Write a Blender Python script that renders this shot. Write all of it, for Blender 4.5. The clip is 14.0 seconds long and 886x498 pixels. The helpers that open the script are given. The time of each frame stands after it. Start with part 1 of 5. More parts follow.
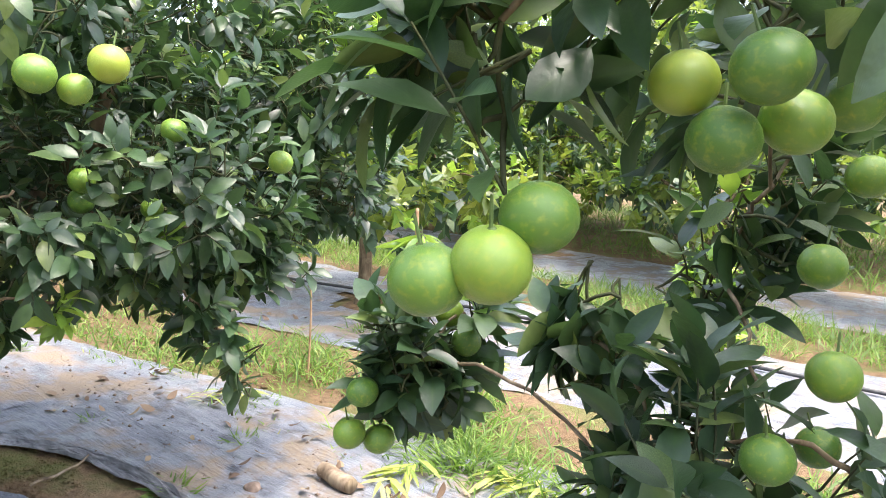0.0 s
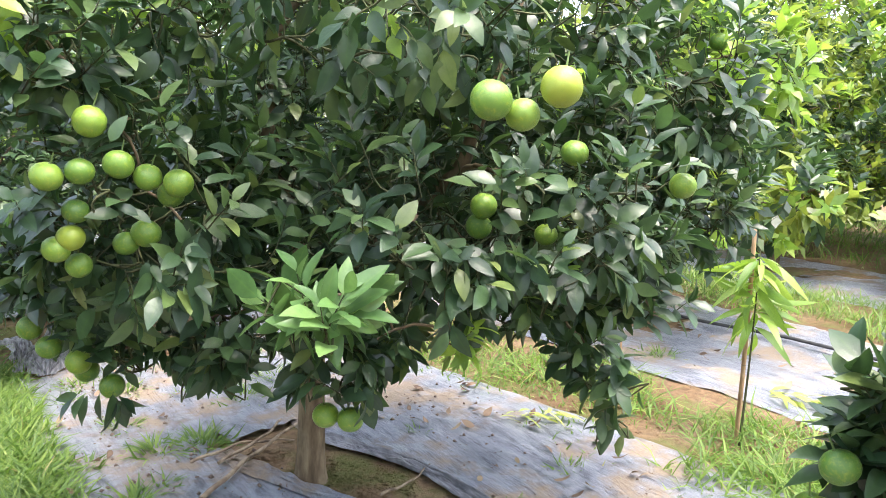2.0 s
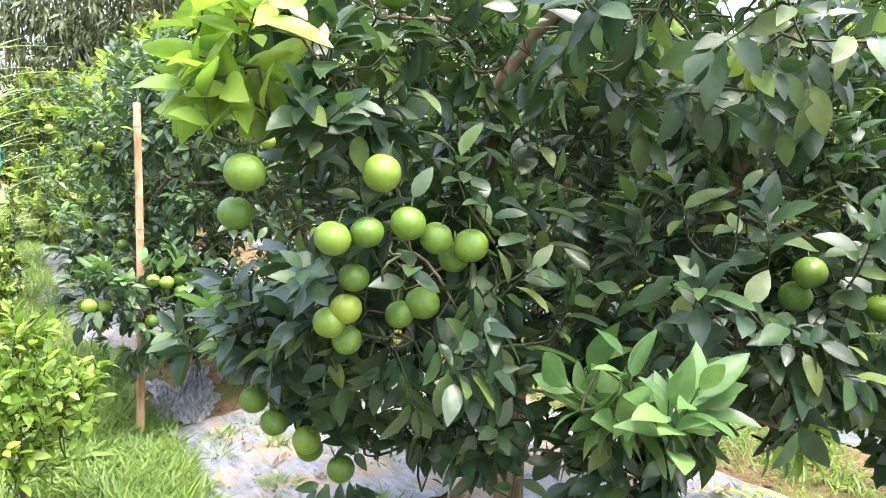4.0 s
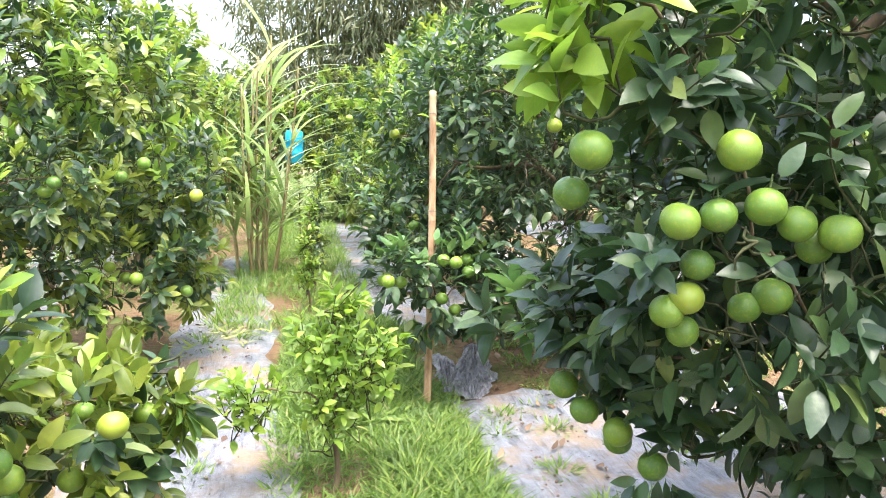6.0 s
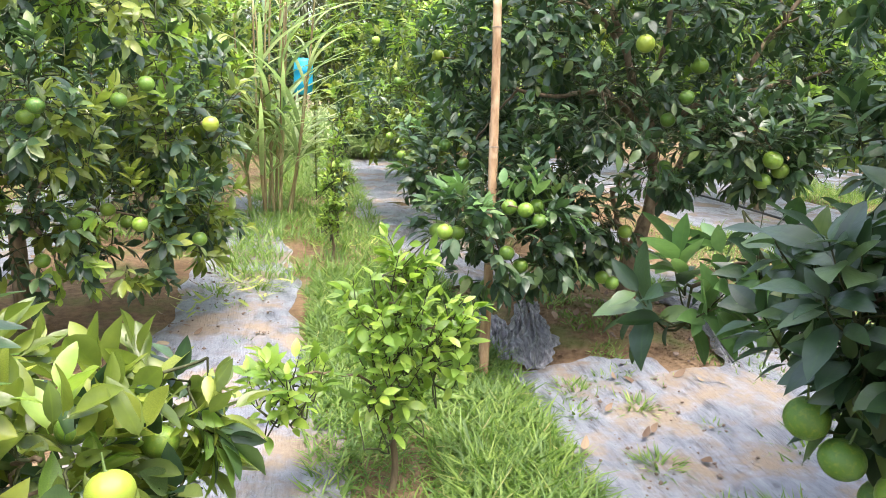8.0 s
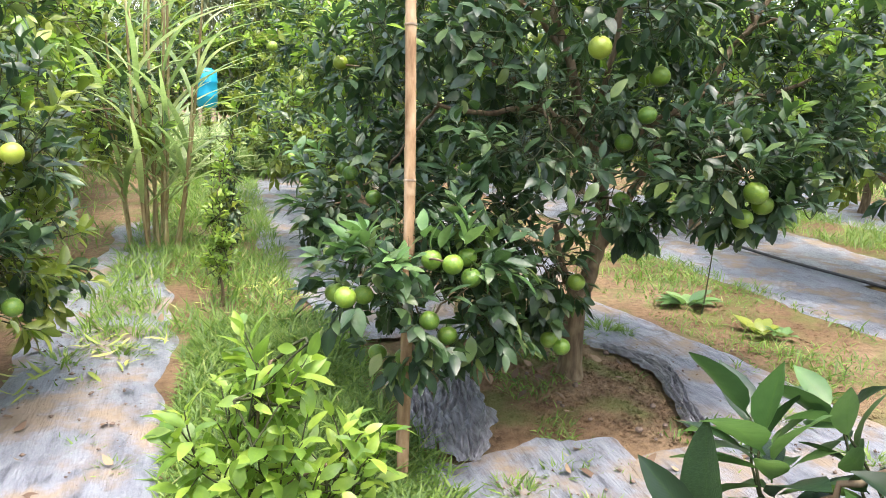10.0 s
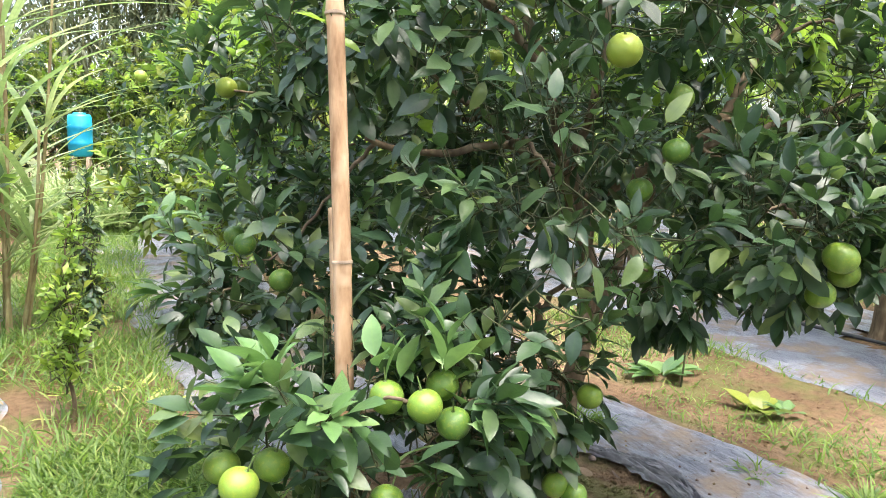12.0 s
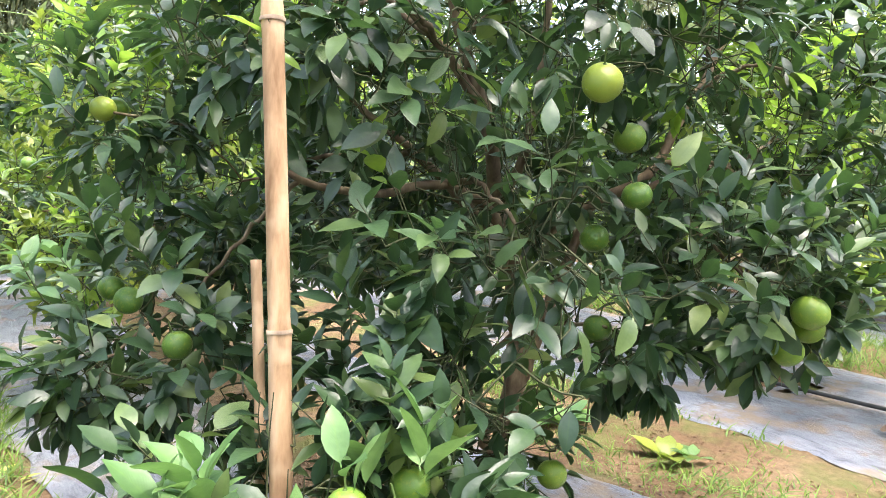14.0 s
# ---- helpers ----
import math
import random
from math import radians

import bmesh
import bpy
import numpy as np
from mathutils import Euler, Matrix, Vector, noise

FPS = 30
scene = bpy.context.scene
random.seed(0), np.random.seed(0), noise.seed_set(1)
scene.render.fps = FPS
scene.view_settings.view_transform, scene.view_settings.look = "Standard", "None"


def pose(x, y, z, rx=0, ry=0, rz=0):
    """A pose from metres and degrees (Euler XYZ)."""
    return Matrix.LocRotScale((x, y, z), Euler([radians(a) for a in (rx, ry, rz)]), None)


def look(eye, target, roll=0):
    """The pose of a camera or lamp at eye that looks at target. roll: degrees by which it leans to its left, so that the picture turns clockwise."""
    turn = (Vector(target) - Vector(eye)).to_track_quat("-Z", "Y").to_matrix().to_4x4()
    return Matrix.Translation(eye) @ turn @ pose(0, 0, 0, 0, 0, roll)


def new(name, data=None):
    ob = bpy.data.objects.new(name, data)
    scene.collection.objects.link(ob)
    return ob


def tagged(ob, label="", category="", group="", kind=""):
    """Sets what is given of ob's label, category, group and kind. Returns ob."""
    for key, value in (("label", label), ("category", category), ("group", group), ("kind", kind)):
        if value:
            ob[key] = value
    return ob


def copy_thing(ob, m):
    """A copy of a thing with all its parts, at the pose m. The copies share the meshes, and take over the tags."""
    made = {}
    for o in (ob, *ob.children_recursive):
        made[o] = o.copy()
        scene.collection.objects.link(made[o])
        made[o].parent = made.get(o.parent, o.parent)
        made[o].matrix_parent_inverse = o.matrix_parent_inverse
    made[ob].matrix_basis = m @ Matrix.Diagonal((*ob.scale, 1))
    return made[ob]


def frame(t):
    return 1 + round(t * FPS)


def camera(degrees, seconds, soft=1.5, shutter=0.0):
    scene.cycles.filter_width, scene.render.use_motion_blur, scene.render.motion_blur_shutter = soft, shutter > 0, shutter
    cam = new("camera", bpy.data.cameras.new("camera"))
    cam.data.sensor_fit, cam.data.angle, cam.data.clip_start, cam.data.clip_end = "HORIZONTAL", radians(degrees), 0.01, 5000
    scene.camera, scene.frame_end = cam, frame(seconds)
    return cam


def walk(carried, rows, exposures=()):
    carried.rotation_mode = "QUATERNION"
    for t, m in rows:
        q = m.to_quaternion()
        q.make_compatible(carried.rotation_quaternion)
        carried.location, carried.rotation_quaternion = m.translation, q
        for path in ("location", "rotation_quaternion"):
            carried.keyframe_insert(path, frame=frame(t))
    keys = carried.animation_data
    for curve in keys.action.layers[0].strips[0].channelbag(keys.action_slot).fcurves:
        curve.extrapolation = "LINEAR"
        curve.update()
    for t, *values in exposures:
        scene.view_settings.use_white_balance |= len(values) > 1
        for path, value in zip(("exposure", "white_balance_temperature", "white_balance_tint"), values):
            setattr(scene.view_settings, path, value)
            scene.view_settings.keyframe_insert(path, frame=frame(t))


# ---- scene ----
cam = camera(61.7, 14.0, soft=0.6)
PATH = [
    (0, (0.417, -1.182, 1.368), (2.024, -0.028, 1.078), 3.3),
    (0.5, (0.311, -1.132, 1.353), (1.819, 0.134, 1.004), 3.2),
    (1, (0.261, -0.983, 1.383), (1.628, 0.435, 1.035), 2.6),
    (1.5, (0.266, -0.855, 1.383), (1.509, 0.679, 1.06), 2.4),
    (2, (0.243, -0.753, 1.381), (1.414, 0.84, 1.08), 2.3),
    (2.2, (0.228, -0.7, 1.379), (1.37, 0.917, 1.094), 2.0),
    (4.3, (-0.019, -0.226, 1.399), (0.929, 1.523, 1.195), 2.8),
    (4.5, (-0.025, -0.231, 1.398), (0.85, 1.556, 1.198), 2.8),
    (5, (-0.029, -0.218, 1.399), (0.659, 1.648, 1.19), 2.4),
    (5.5, (-0.049, -0.197, 1.404), (0.465, 1.722, 1.173), 2.1),
    (6, (-0.108, -0.137, 1.377), (0.271, 1.807, 1.096), 1.9),
    (6.5, (-0.235, 0.008, 1.344), (0.09, 1.951, 0.994), 1.9),
    (7, (-0.319, 0.111, 1.322), (0.002, 2.042, 0.914), 2.1),
    (7.5, (-0.31, 0.3, 1.288), (0.032, 2.22, 0.844), 2.4),
    (7.7, (-0.286, 0.399, 1.303), (0.068, 2.316, 0.853), 2.5),
    (9.8, (-0.076, 1.21, 1.308), (0.475, 3.09, 0.902), 2.9),
    (10, (-0.036, 1.294, 1.309), (0.538, 3.166, 0.902), 2.8),
    (10.5, (0.021, 1.491, 1.28), (0.648, 3.345, 0.866), 2.4),
    (11, (0.056, 1.779, 1.27), (0.747, 3.61, 0.856), 1.9),
    (11.5, (0.121, 2.013, 1.261), (0.87, 3.831, 0.894), 1.5),
    (12, (0.138, 2.239, 1.274), (0.956, 4.042, 0.99), 1.7),
    (12.5, (0.106, 2.433, 1.307), (1.081, 4.169, 1.123), 2.3),
    (12.8, (0.115, 2.502, 1.306), (1.198, 4.176, 1.148), 2.5),
    (13, (0.102, 2.506, 1.289), (1.219, 4.159, 1.145), 2.8),
    (13.5, (0.084, 2.549, 1.274), (1.199, 4.2, 1.1), 3.3),
    (14, (0.104, 2.584, 1.279), (1.247, 4.215, 1.1), 2.9),
]
walk(cam, [(t, look(eye, target, roll)) for t, eye, target, roll in PATH],
     exposures=[(0, 0.92), (2.2, 1.04), (4.3, 1.30), (7.5, 0.86), (10, 0.76), (14, 1.09)])

# ---- light ----
SUN_EL, SUN_AZ = 74.0, 160.0          # degrees; azimuth from +y towards +x
world = bpy.data.worlds.new("sky")
scene.world = world
world.use_nodes = True
wn = world.node_tree.nodes
sky = wn.new("ShaderNodeTexSky")
sky.sky_type, sky.sun_disc = "NISHITA", False
sky.sun_elevation, sky.sun_rotation = radians(SUN_EL), radians(SUN_AZ)
sky.air_density, sky.dust_density, sky.ozone_density = 1.0, 5.0, 1.0
wn["Background"].inputs["Strength"].default_value = 0.48
haze = wn.new("ShaderNodeHueSaturation")          # milky, humid sky
haze.inputs["Saturation"].default_value = 0.75
world.node_tree.links.new(sky.outputs[0], haze.inputs["Color"])
world.node_tree.links.new(haze.outputs[0], wn["Background"].inputs["Color"])
sun = new("sun", bpy.data.lights.new("sun", "SUN"))
sun.data.energy, sun.data.angle, sun.data.color = 1.35, radians(9.0), (1.0, 0.95, 0.86)
_e, _a = radians(SUN_EL), radians(SUN_AZ)
sun.matrix_world = look((math.sin(_a) * math.cos(_e) * 30, math.cos(_a) * math.cos(_e) * 30, math.sin(_e) * 30), (0, 0, 0))


# ---- materials ----
def material(name, rough=0.6, spec=0.5):
    m = bpy.data.materials.new(name)
    m.use_nodes = True
    b = m.node_tree.nodes["Principled BSDF"]
    b.inputs["Roughness"].default_value = rough
    b.inputs["Specular IOR Level"].default_value = spec
    return m, m.node_tree, b


def node(nt, kind, **values):
    n = nt.nodes.new(kind)
    for k, v in values.items():
        n.inputs[k.replace("_", " ")].default_value = v
    return n


def ramp(nt, fac, stops):
    r = nt.nodes.new("ShaderNodeValToRGB")
    el = r.color_ramp.elements
    while len(el) < len(stops):
        el.new(0.5)
    for e, (p, c) in zip(el, stops):
        e.position, e.color = p, (*c, 1)
    nt.links.new(fac, r.inputs[0])
    return r.outputs[0]


def mix(nt, fac, a, b, mode="MIX"):
    n = nt.nodes.new("ShaderNodeMix")
    n.data_type, n.blend_type = "RGBA", mode
    for i, v in ((0, fac), (6, a), (7, b)):
        if isinstance(v, (int, float)):
            n.inputs[i].default_value = v
        elif isinstance(v, tuple):
            n.inputs[i].default_value = (*v, 1)
        else:
            nt.links.new(v, n.inputs[i])
    return n.outputs[2]


def noise_fac(nt, scale, detail=4.0, stretch=None, rough=0.55):
    tc = nt.nodes.new("ShaderNodeTexCoord")
    out = tc.outputs["Object"]
    if stretch:
        mp = nt.nodes.new("ShaderNodeMapping")
        mp.inputs["Scale"].default_value = stretch
        nt.links.new(out, mp.inputs[0])
        out = mp.outputs[0]
    n = node(nt, "ShaderNodeTexNoise", Scale=scale, Detail=detail, Roughness=rough)
    nt.links.new(out, n.inputs["Vector"])
    return n.outputs[0]


def bump(nt, bsdf, height, strength, distance=0.01):
    b = node(nt, "ShaderNodeBump", Strength=strength, Distance=distance)
    nt.links.new(height, b.inputs["Height"])
    nt.links.new(b.outputs[0], bsdf.inputs["Normal"])
    return b


def random_value(nt):
    """Random per single leaf object plus random per island of joined leaves, folded to 0..1."""
    a, g = nt.nodes.new("ShaderNodeObjectInfo"), nt.nodes.new("ShaderNodeNewGeometry")
    s = nt.nodes.new("ShaderNodeMath")
    s.operation = "ADD"
    nt.links.new(a.outputs["Random"], s.inputs[0])
    nt.links.new(g.outputs["Random Per Island"], s.inputs[1])
    f = nt.nodes.new("ShaderNodeMath")
    f.operation = "FRACT"
    nt.links.new(s.outputs[0], f.inputs[0])
    return f.outputs[0]


def leaf_material(name, stops, glow, through_share, rough=0.36, vein=0.35):
    m, nt, b = material(name, rough, 0.55)
    col = ramp(nt, random_value(nt), stops)
    uv = nt.nodes.new("ShaderNodeUVMap")
    sep = nt.nodes.new("ShaderNodeSeparateXYZ")
    nt.links.new(uv.outputs[0], sep.inputs[0])
    # pale midrib along the blade (u = 0 at the rib)
    rib = ramp(nt, sep.outputs[0], [(0.0, (1, 1, 1)), (0.10, (0.25, 0.25, 0.25)), (0.18, (0, 0, 0))])
    ribf = nt.nodes.new("ShaderNodeMath")
    ribf.operation = "MULTIPLY"
    ribf.inputs[1].default_value = vein
    nt.links.new(rib, ribf.inputs[0])
    col = mix(nt, ribf.outputs[0], col, glow)
    blot = ramp(nt, noise_fac(nt, 38, 3), [(0.35, (0.80, 0.82, 0.80)), (0.7, (1.15, 1.12, 1.05))])
    col = mix(nt, 1.0, col, blot, "MULTIPLY")
    nt.links.new(col, b.inputs["Base Color"])
    # side veins
    wave = node(nt, "ShaderNodeTexWave", Scale=2.6, Distortion=0.6)
    mp = nt.nodes.new("ShaderNodeMapping")
    mp.inputs["Scale"].default_value = (1.0, 3.0, 1.0)
    mp.inputs["Rotation"].default_value = (0, 0, 0.7)
    nt.links.new(uv.outputs[0], mp.inputs[0])
    nt.links.new(mp.outputs[0], wave.inputs["Vector"])
    relief = nt.nodes.new("ShaderNodeMath")
    relief.operation = "MULTIPLY_ADD"
    relief.inputs[1].default_value = 0.025
    nt.links.new(wave.outputs[1], relief.inputs[0])
    nt.links.new(noise_fac(nt, 55, 2), relief.inputs[2])
    bump(nt, b, relief.outputs[0], 0.30, 0.004)
    tr = nt.nodes.new("ShaderNodeBsdfTranslucent")
    tcol = mix(nt, 1.0, col, glow, "ADD")
    nt.links.new(tcol, tr.inputs[0])
    mx = nt.nodes.new("ShaderNodeMixShader")
    mx.inputs[0].default_value = through_share
    nt.links.new(b.outputs[0], mx.inputs[1])
    nt.links.new(tr.outputs[0], mx.inputs[2])
    nt.links.new(mx.outputs[0], nt.nodes["Material Output"].inputs[0])
    return m


MATURE = leaf_material("mature_leaf", [(0.0, (0.019, 0.042, 0.024)), (0.40, (0.032, 0.067, 0.033)), (0.75, (0.055, 0.102, 0.042)), (0.93, (0.095, 0.148, 0.050)), (1.0, (0.160, 0.205, 0.060))], (0.060, 0.130, 0.016), 0.18, 0.38, 0.22)
SPRAY = leaf_material("soft_green_leaf", [(0.0, (0.064, 0.138, 0.047)), (0.6, (0.112, 0.212, 0.070)), (1.0, (0.190, 0.305, 0.105))], (0.14, 0.26, 0.05), 0.22, 0.42, 0.30)
FLUSH = leaf_material("young_leaf", [(0.0, (0.100, 0.185, 0.038)), (0.5, (0.180, 0.285, 0.046)), (1.0, (0.310, 0.410, 0.068))], (0.22, 0.36, 0.03), 0.32, 0.38, 0.25)
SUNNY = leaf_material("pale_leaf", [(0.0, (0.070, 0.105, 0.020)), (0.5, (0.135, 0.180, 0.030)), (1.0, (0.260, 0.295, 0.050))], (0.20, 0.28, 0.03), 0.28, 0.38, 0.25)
GRASS = leaf_material("grass_blade", [(0.0, (0.052, 0.105, 0.022)), (0.55, (0.125, 0.208, 0.038)), (0.96, (0.215, 0.300, 0.060)), (1.0, (0.36, 0.31, 0.14))], (0.15, 0.28, 0.035), 0.30, 0.55, 0.15)
CANE_LEAF = leaf_material("cane_leaf", [(0.0, (0.17, 0.25, 0.09)), (0.6, (0.29, 0.38, 0.16)), (1.0, (0.48, 0.50, 0.28))], (0.2, 0.3, 0.08), 0.30, 0.45, 0.5)
BAMBOO_LEAF = leaf_material("bamboo_leaf", [(0.0, (0.075, 0.095, 0.045)), (0.6, (0.125, 0.150, 0.070)), (1.0, (0.22, 0.23, 0.12))], (0.09, 0.12, 0.04), 0.25, 0.5)
DRY_LEAF = leaf_material("dry_leaf", [(0.0, (0.10, 0.060, 0.040)), (0.5, (0.20, 0.130, 0.085)), (1.0, (0.38, 0.290, 0.190))], (0.10, 0.06, 0.03), 0.08, 0.7, 0.15)
WILTED = leaf_material("wilted_leaf", [(0.0, (0.22, 0.30, 0.06)), (0.6, (0.40, 0.45, 0.10)), (1.0, (0.60, 0.58, 0.18))], (0.3, 0.35, 0.08), 0.22, 0.5, 0.4)


def bark_material(name, a, b_, c, scale=34):
    m, nt, b = material(name, 0.85, 0.25)
    f = noise_fac(nt, scale, 6, (1, 1, 0.22))
    col = ramp(nt, f, [(0.30, a), (0.52, b_), (0.72, c)])
    lich = ramp(nt, noise_fac(nt, 9, 3), [(0.55, (0, 0, 0)), (0.68, (0.5, 0.5, 0.5))])
    col = mix(nt, lich, col, (c[0] * 1.15, c[1] * 1.2, c[2] * 1.2))
    nt.links.new(col, b.inputs["Base Color"])
    bump(nt, b, f, 0.6, 0.006)
    return m


BARK = bark_material("citrus_bark", (0.080, 0.056, 0.036), (0.165, 0.120, 0.076), (0.28, 0.215, 0.14))
TWIG = bark_material("green_twig", (0.035, 0.040, 0.020), (0.060, 0.066, 0.030), (0.10, 0.105, 0.05), 60)
BAMBOO = bark_material("dry_bamboo", (0.20, 0.115, 0.060), (0.42, 0.270, 0.155), (0.58, 0.41, 0.27), 26)
BAMBOO_GREEN = bark_material("standing_bamboo", (0.09, 0.10, 0.04), (0.16, 0.16, 0.07), (0.25, 0.23, 0.12), 8)
CANE = bark_material("cane_stalk", (0.13, 0.08, 0.045), (0.27, 0.21, 0.10), (0.42, 0.38, 0.20), 12)
DEADWOOD = bark_material("dead_wood", (0.12, 0.085, 0.06), (0.25, 0.185, 0.13), (0.40, 0.32, 0.23), 25)


def fruit_material():
    m, nt, b = material("orange_rind", 0.33, 0.5)
    info = nt.nodes.new("ShaderNodeObjectInfo")
    base = ramp(nt, info.outputs["Random"], [(0.0, (0.090, 0.190, 0.036)), (0.5, (0.150, 0.270, 0.040)), (0.85, (0.215, 0.330, 0.045)), (1.0, (0.32, 0.39, 0.05))])
    blush = ramp(nt, noise_fac(nt, 9, 2), [(0.50, (0, 0, 0)), (0.80, (0.5, 0.5, 0.5))])
    col = mix(nt, blush, base, (0.42, 0.42, 0.045))
    speck = ramp(nt, noise_fac(nt, 210, 2), [(0.34, (0.72, 0.78, 0.7)), (0.46, (1, 1, 1))])
    col = mix(nt, 0.8, col, speck, "MULTIPLY")
    nt.links.new(col, b.inputs["Base Color"])
    b.inputs["Subsurface Weight"].default_value = 0.12
    b.inputs["Subsurface Radius"].default_value = (0.3, 0.4, 0.08)
    b.inputs["Subsurface Scale"].default_value = 0.008
    v = node(nt, "ShaderNodeTexVoronoi", Scale=520.0)
    tc = nt.nodes.new("ShaderNodeTexCoord")
    nt.links.new(tc.outputs["Object"], v.inputs["Vector"])
    bump(nt, b, v.outputs[0], 0.22, 0.0012)
    return m


FRUIT = fruit_material()
CALYX, _nt, _b = material("calyx_green", 0.6)
_b.inputs["Base Color"].default_value = (0.10, 0.15, 0.04, 1)


def soil_material():
    m, nt, b = material("garden_soil", 0.95, 0.15)
    n1, n2, n3 = noise_fac(nt, 1.3, 5), noise_fac(nt, 26, 6), noise_fac(nt, 120, 3)
    col = ramp(nt, n1, [(0.3, (0.165, 0.105, 0.064)), (0.5, (0.245, 0.165, 0.103)), (0.68, (0.33, 0.24, 0.16))])
    col = mix(nt, 0.8, col, ramp(nt, n2, [(0.3, (0.55, 0.52, 0.5)), (0.6, (1.12, 1.08, 1.0))]), "MULTIPLY")
    moss = ramp(nt, noise_fac(nt, 3.2, 6), [(0.48, (0, 0, 0)), (0.65, (0.7, 0.7, 0.7))])
    col = mix(nt, moss, col, (0.15, 0.18, 0.055))
    nt.links.new(col, b.inputs["Base Color"])
    s = nt.nodes.new("ShaderNodeMath")
    nt.links.new(n2, s.inputs[0])
    nt.links.new(n3, s.inputs[1])
    bump(nt, b, s.outputs[0], 0.9, 0.03)
    return m


SOIL = soil_material()


def film_material():
    """Weathered silver mulch film with soil washed over it."""
    m, nt, b = material("silver_film", 0.42, 0.5)
    w1 = noise_fac(nt, 8, 8, (2.0, 0.6, 1.0), 0.7)
    w2 = noise_fac(nt, 17, 6, (1.7, 0.5, 1.0), 0.65)
    col = ramp(nt, w1, [(0.28, (0.120, 0.128, 0.160)), (0.5, (0.215, 0.228, 0.272)), (0.72, (0.300, 0.314, 0.360))])
    # wrinkle lines: the shade in the creases is put into the film's colour
    w3 = noise_fac(nt, 36, 5, (3.2, 0.22, 1.0), 0.65)
    col = mix(nt, 0.22, col, ramp(nt, w3, [(0.37, (0.25, 0.25, 0.28)), (0.43, (0.95, 0.95, 0.97)), (0.66, (1.1, 1.1, 1.1))]), "MULTIPLY")
    crease_shade = ramp(nt, w2, [(0.34, (0.25, 0.25, 0.28)), (0.47, (1, 1, 1))])
    col = mix(nt, 0.75, col, crease_shade, "MULTIPLY")
    dirt = ramp(nt, noise_fac(nt, 2.3, 9, None, 0.68), [(0.48, (0, 0, 0)), (0.60, (0.9, 0.9, 0.9))])
    col = mix(nt, dirt, col, mix(nt, noise_fac(nt, 55, 4), (0.195, 0.143, 0.093), (0.34, 0.265, 0.195)))
    nt.links.new(col, b.inputs["Base Color"])
    rg = ramp(nt, dirt, [(0.0, (0.30, 0.30, 0.30)), (0.6, (0.85, 0.85, 0.85))])
    nt.links.new(rg, b.inputs["Roughness"])
    s = nt.nodes.new("ShaderNodeMath")
    nt.links.new(w1, s.inputs[0])
    nt.links.new(w3, s.inputs[1])
    s2 = nt.nodes.new("ShaderNodeMath")
    nt.links.new(s.outputs[0], s2.inputs[0])
    nt.links.new(w2, s2.inputs[1])
    bump(nt, b, s2.outputs[0], 0.7, 0.022)
    return m


FILM = film_material()
BLACK_FILM, _nt, _b = material("black_film_underside", 0.38)
_f = noise_fac(_nt, 16, 5, (3, 0.7, 1))
_nt.links.new(ramp(_nt, _f, [(0.30, (0.085, 0.085, 0.095)), (0.48, (0.19, 0.187, 0.205)), (0.70, (0.33, 0.325, 0.35))]), _b.inputs["Base Color"])
bump(_nt, _b, _f, 0.8, 0.02)
PIPE, _nt, _b = material("black_pipe", 0.45)
_nt.links.new(ramp(_nt, noise_fac(_nt, 20, 4), [(0.3, (0.02, 0.02, 0.022)), (0.7, (0.07, 0.07, 0.07))]), _b.inputs["Base Color"])
BLUE, _nt, _b = material("blue_plastic", 0.4)
_nt.links.new(ramp(_nt, noise_fac(_nt, 3, 4), [(0.3, (0.008, 0.24, 0.40)), (0.7, (0.02, 0.36, 0.50))]), _b.inputs["Base Color"])
STONE, _nt, _b = material("field_stone", 0.9)
_f = noise_fac(_nt, 30, 5)
_nt.links.new(ramp(_nt, _f, [(0.3, (0.10, 0.07, 0.055)), (0.7, (0.26, 0.19, 0.15))]), _b.inputs["Base Color"])
bump(_nt, _b, _f, 0.6, 0.01)


# ---- mesh helpers ----
def mesh_object(name, verts, faces, mat, parent=None, label="", uv=None, smooth=True):
    """faces: a list of integer arrays, each (n, k) with one k."""
    me = bpy.data.meshes.new(name)
    verts = np.asarray(verts, dtype=np.float32)
    me.vertices.add(len(verts))
    me.vertices.foreach_set("co", verts.ravel())
    loops = np.concatenate([f.ravel() for f in faces]).astype(np.int32)
    sizes = np.concatenate([np.full(len(f), f.shape[1]) for f in faces]).astype(np.int32)
    me.loops.add(len(loops))
    me.loops.foreach_set("vertex_index", loops)
    me.polygons.add(len(sizes))
    me.polygons.foreach_set("loop_start", (np.cumsum(sizes) - sizes).astype(np.int32))
    me.polygons.foreach_set("loop_total", sizes)
    if uv is not None:
        layer = me.uv_layers.new(name="UVMap")
        layer.data.foreach_set("uv", np.asarray(uv, dtype=np.float32)[loops].ravel())
    me.update(calc_edges=True)
    me.validate()
    if smooth:
        me.shade_smooth()
    me.materials.append(mat)
    ob = new(name, me)
    if parent is not None:
        ob.parent = parent
    if label:
        tagged(ob, label)
    return ob


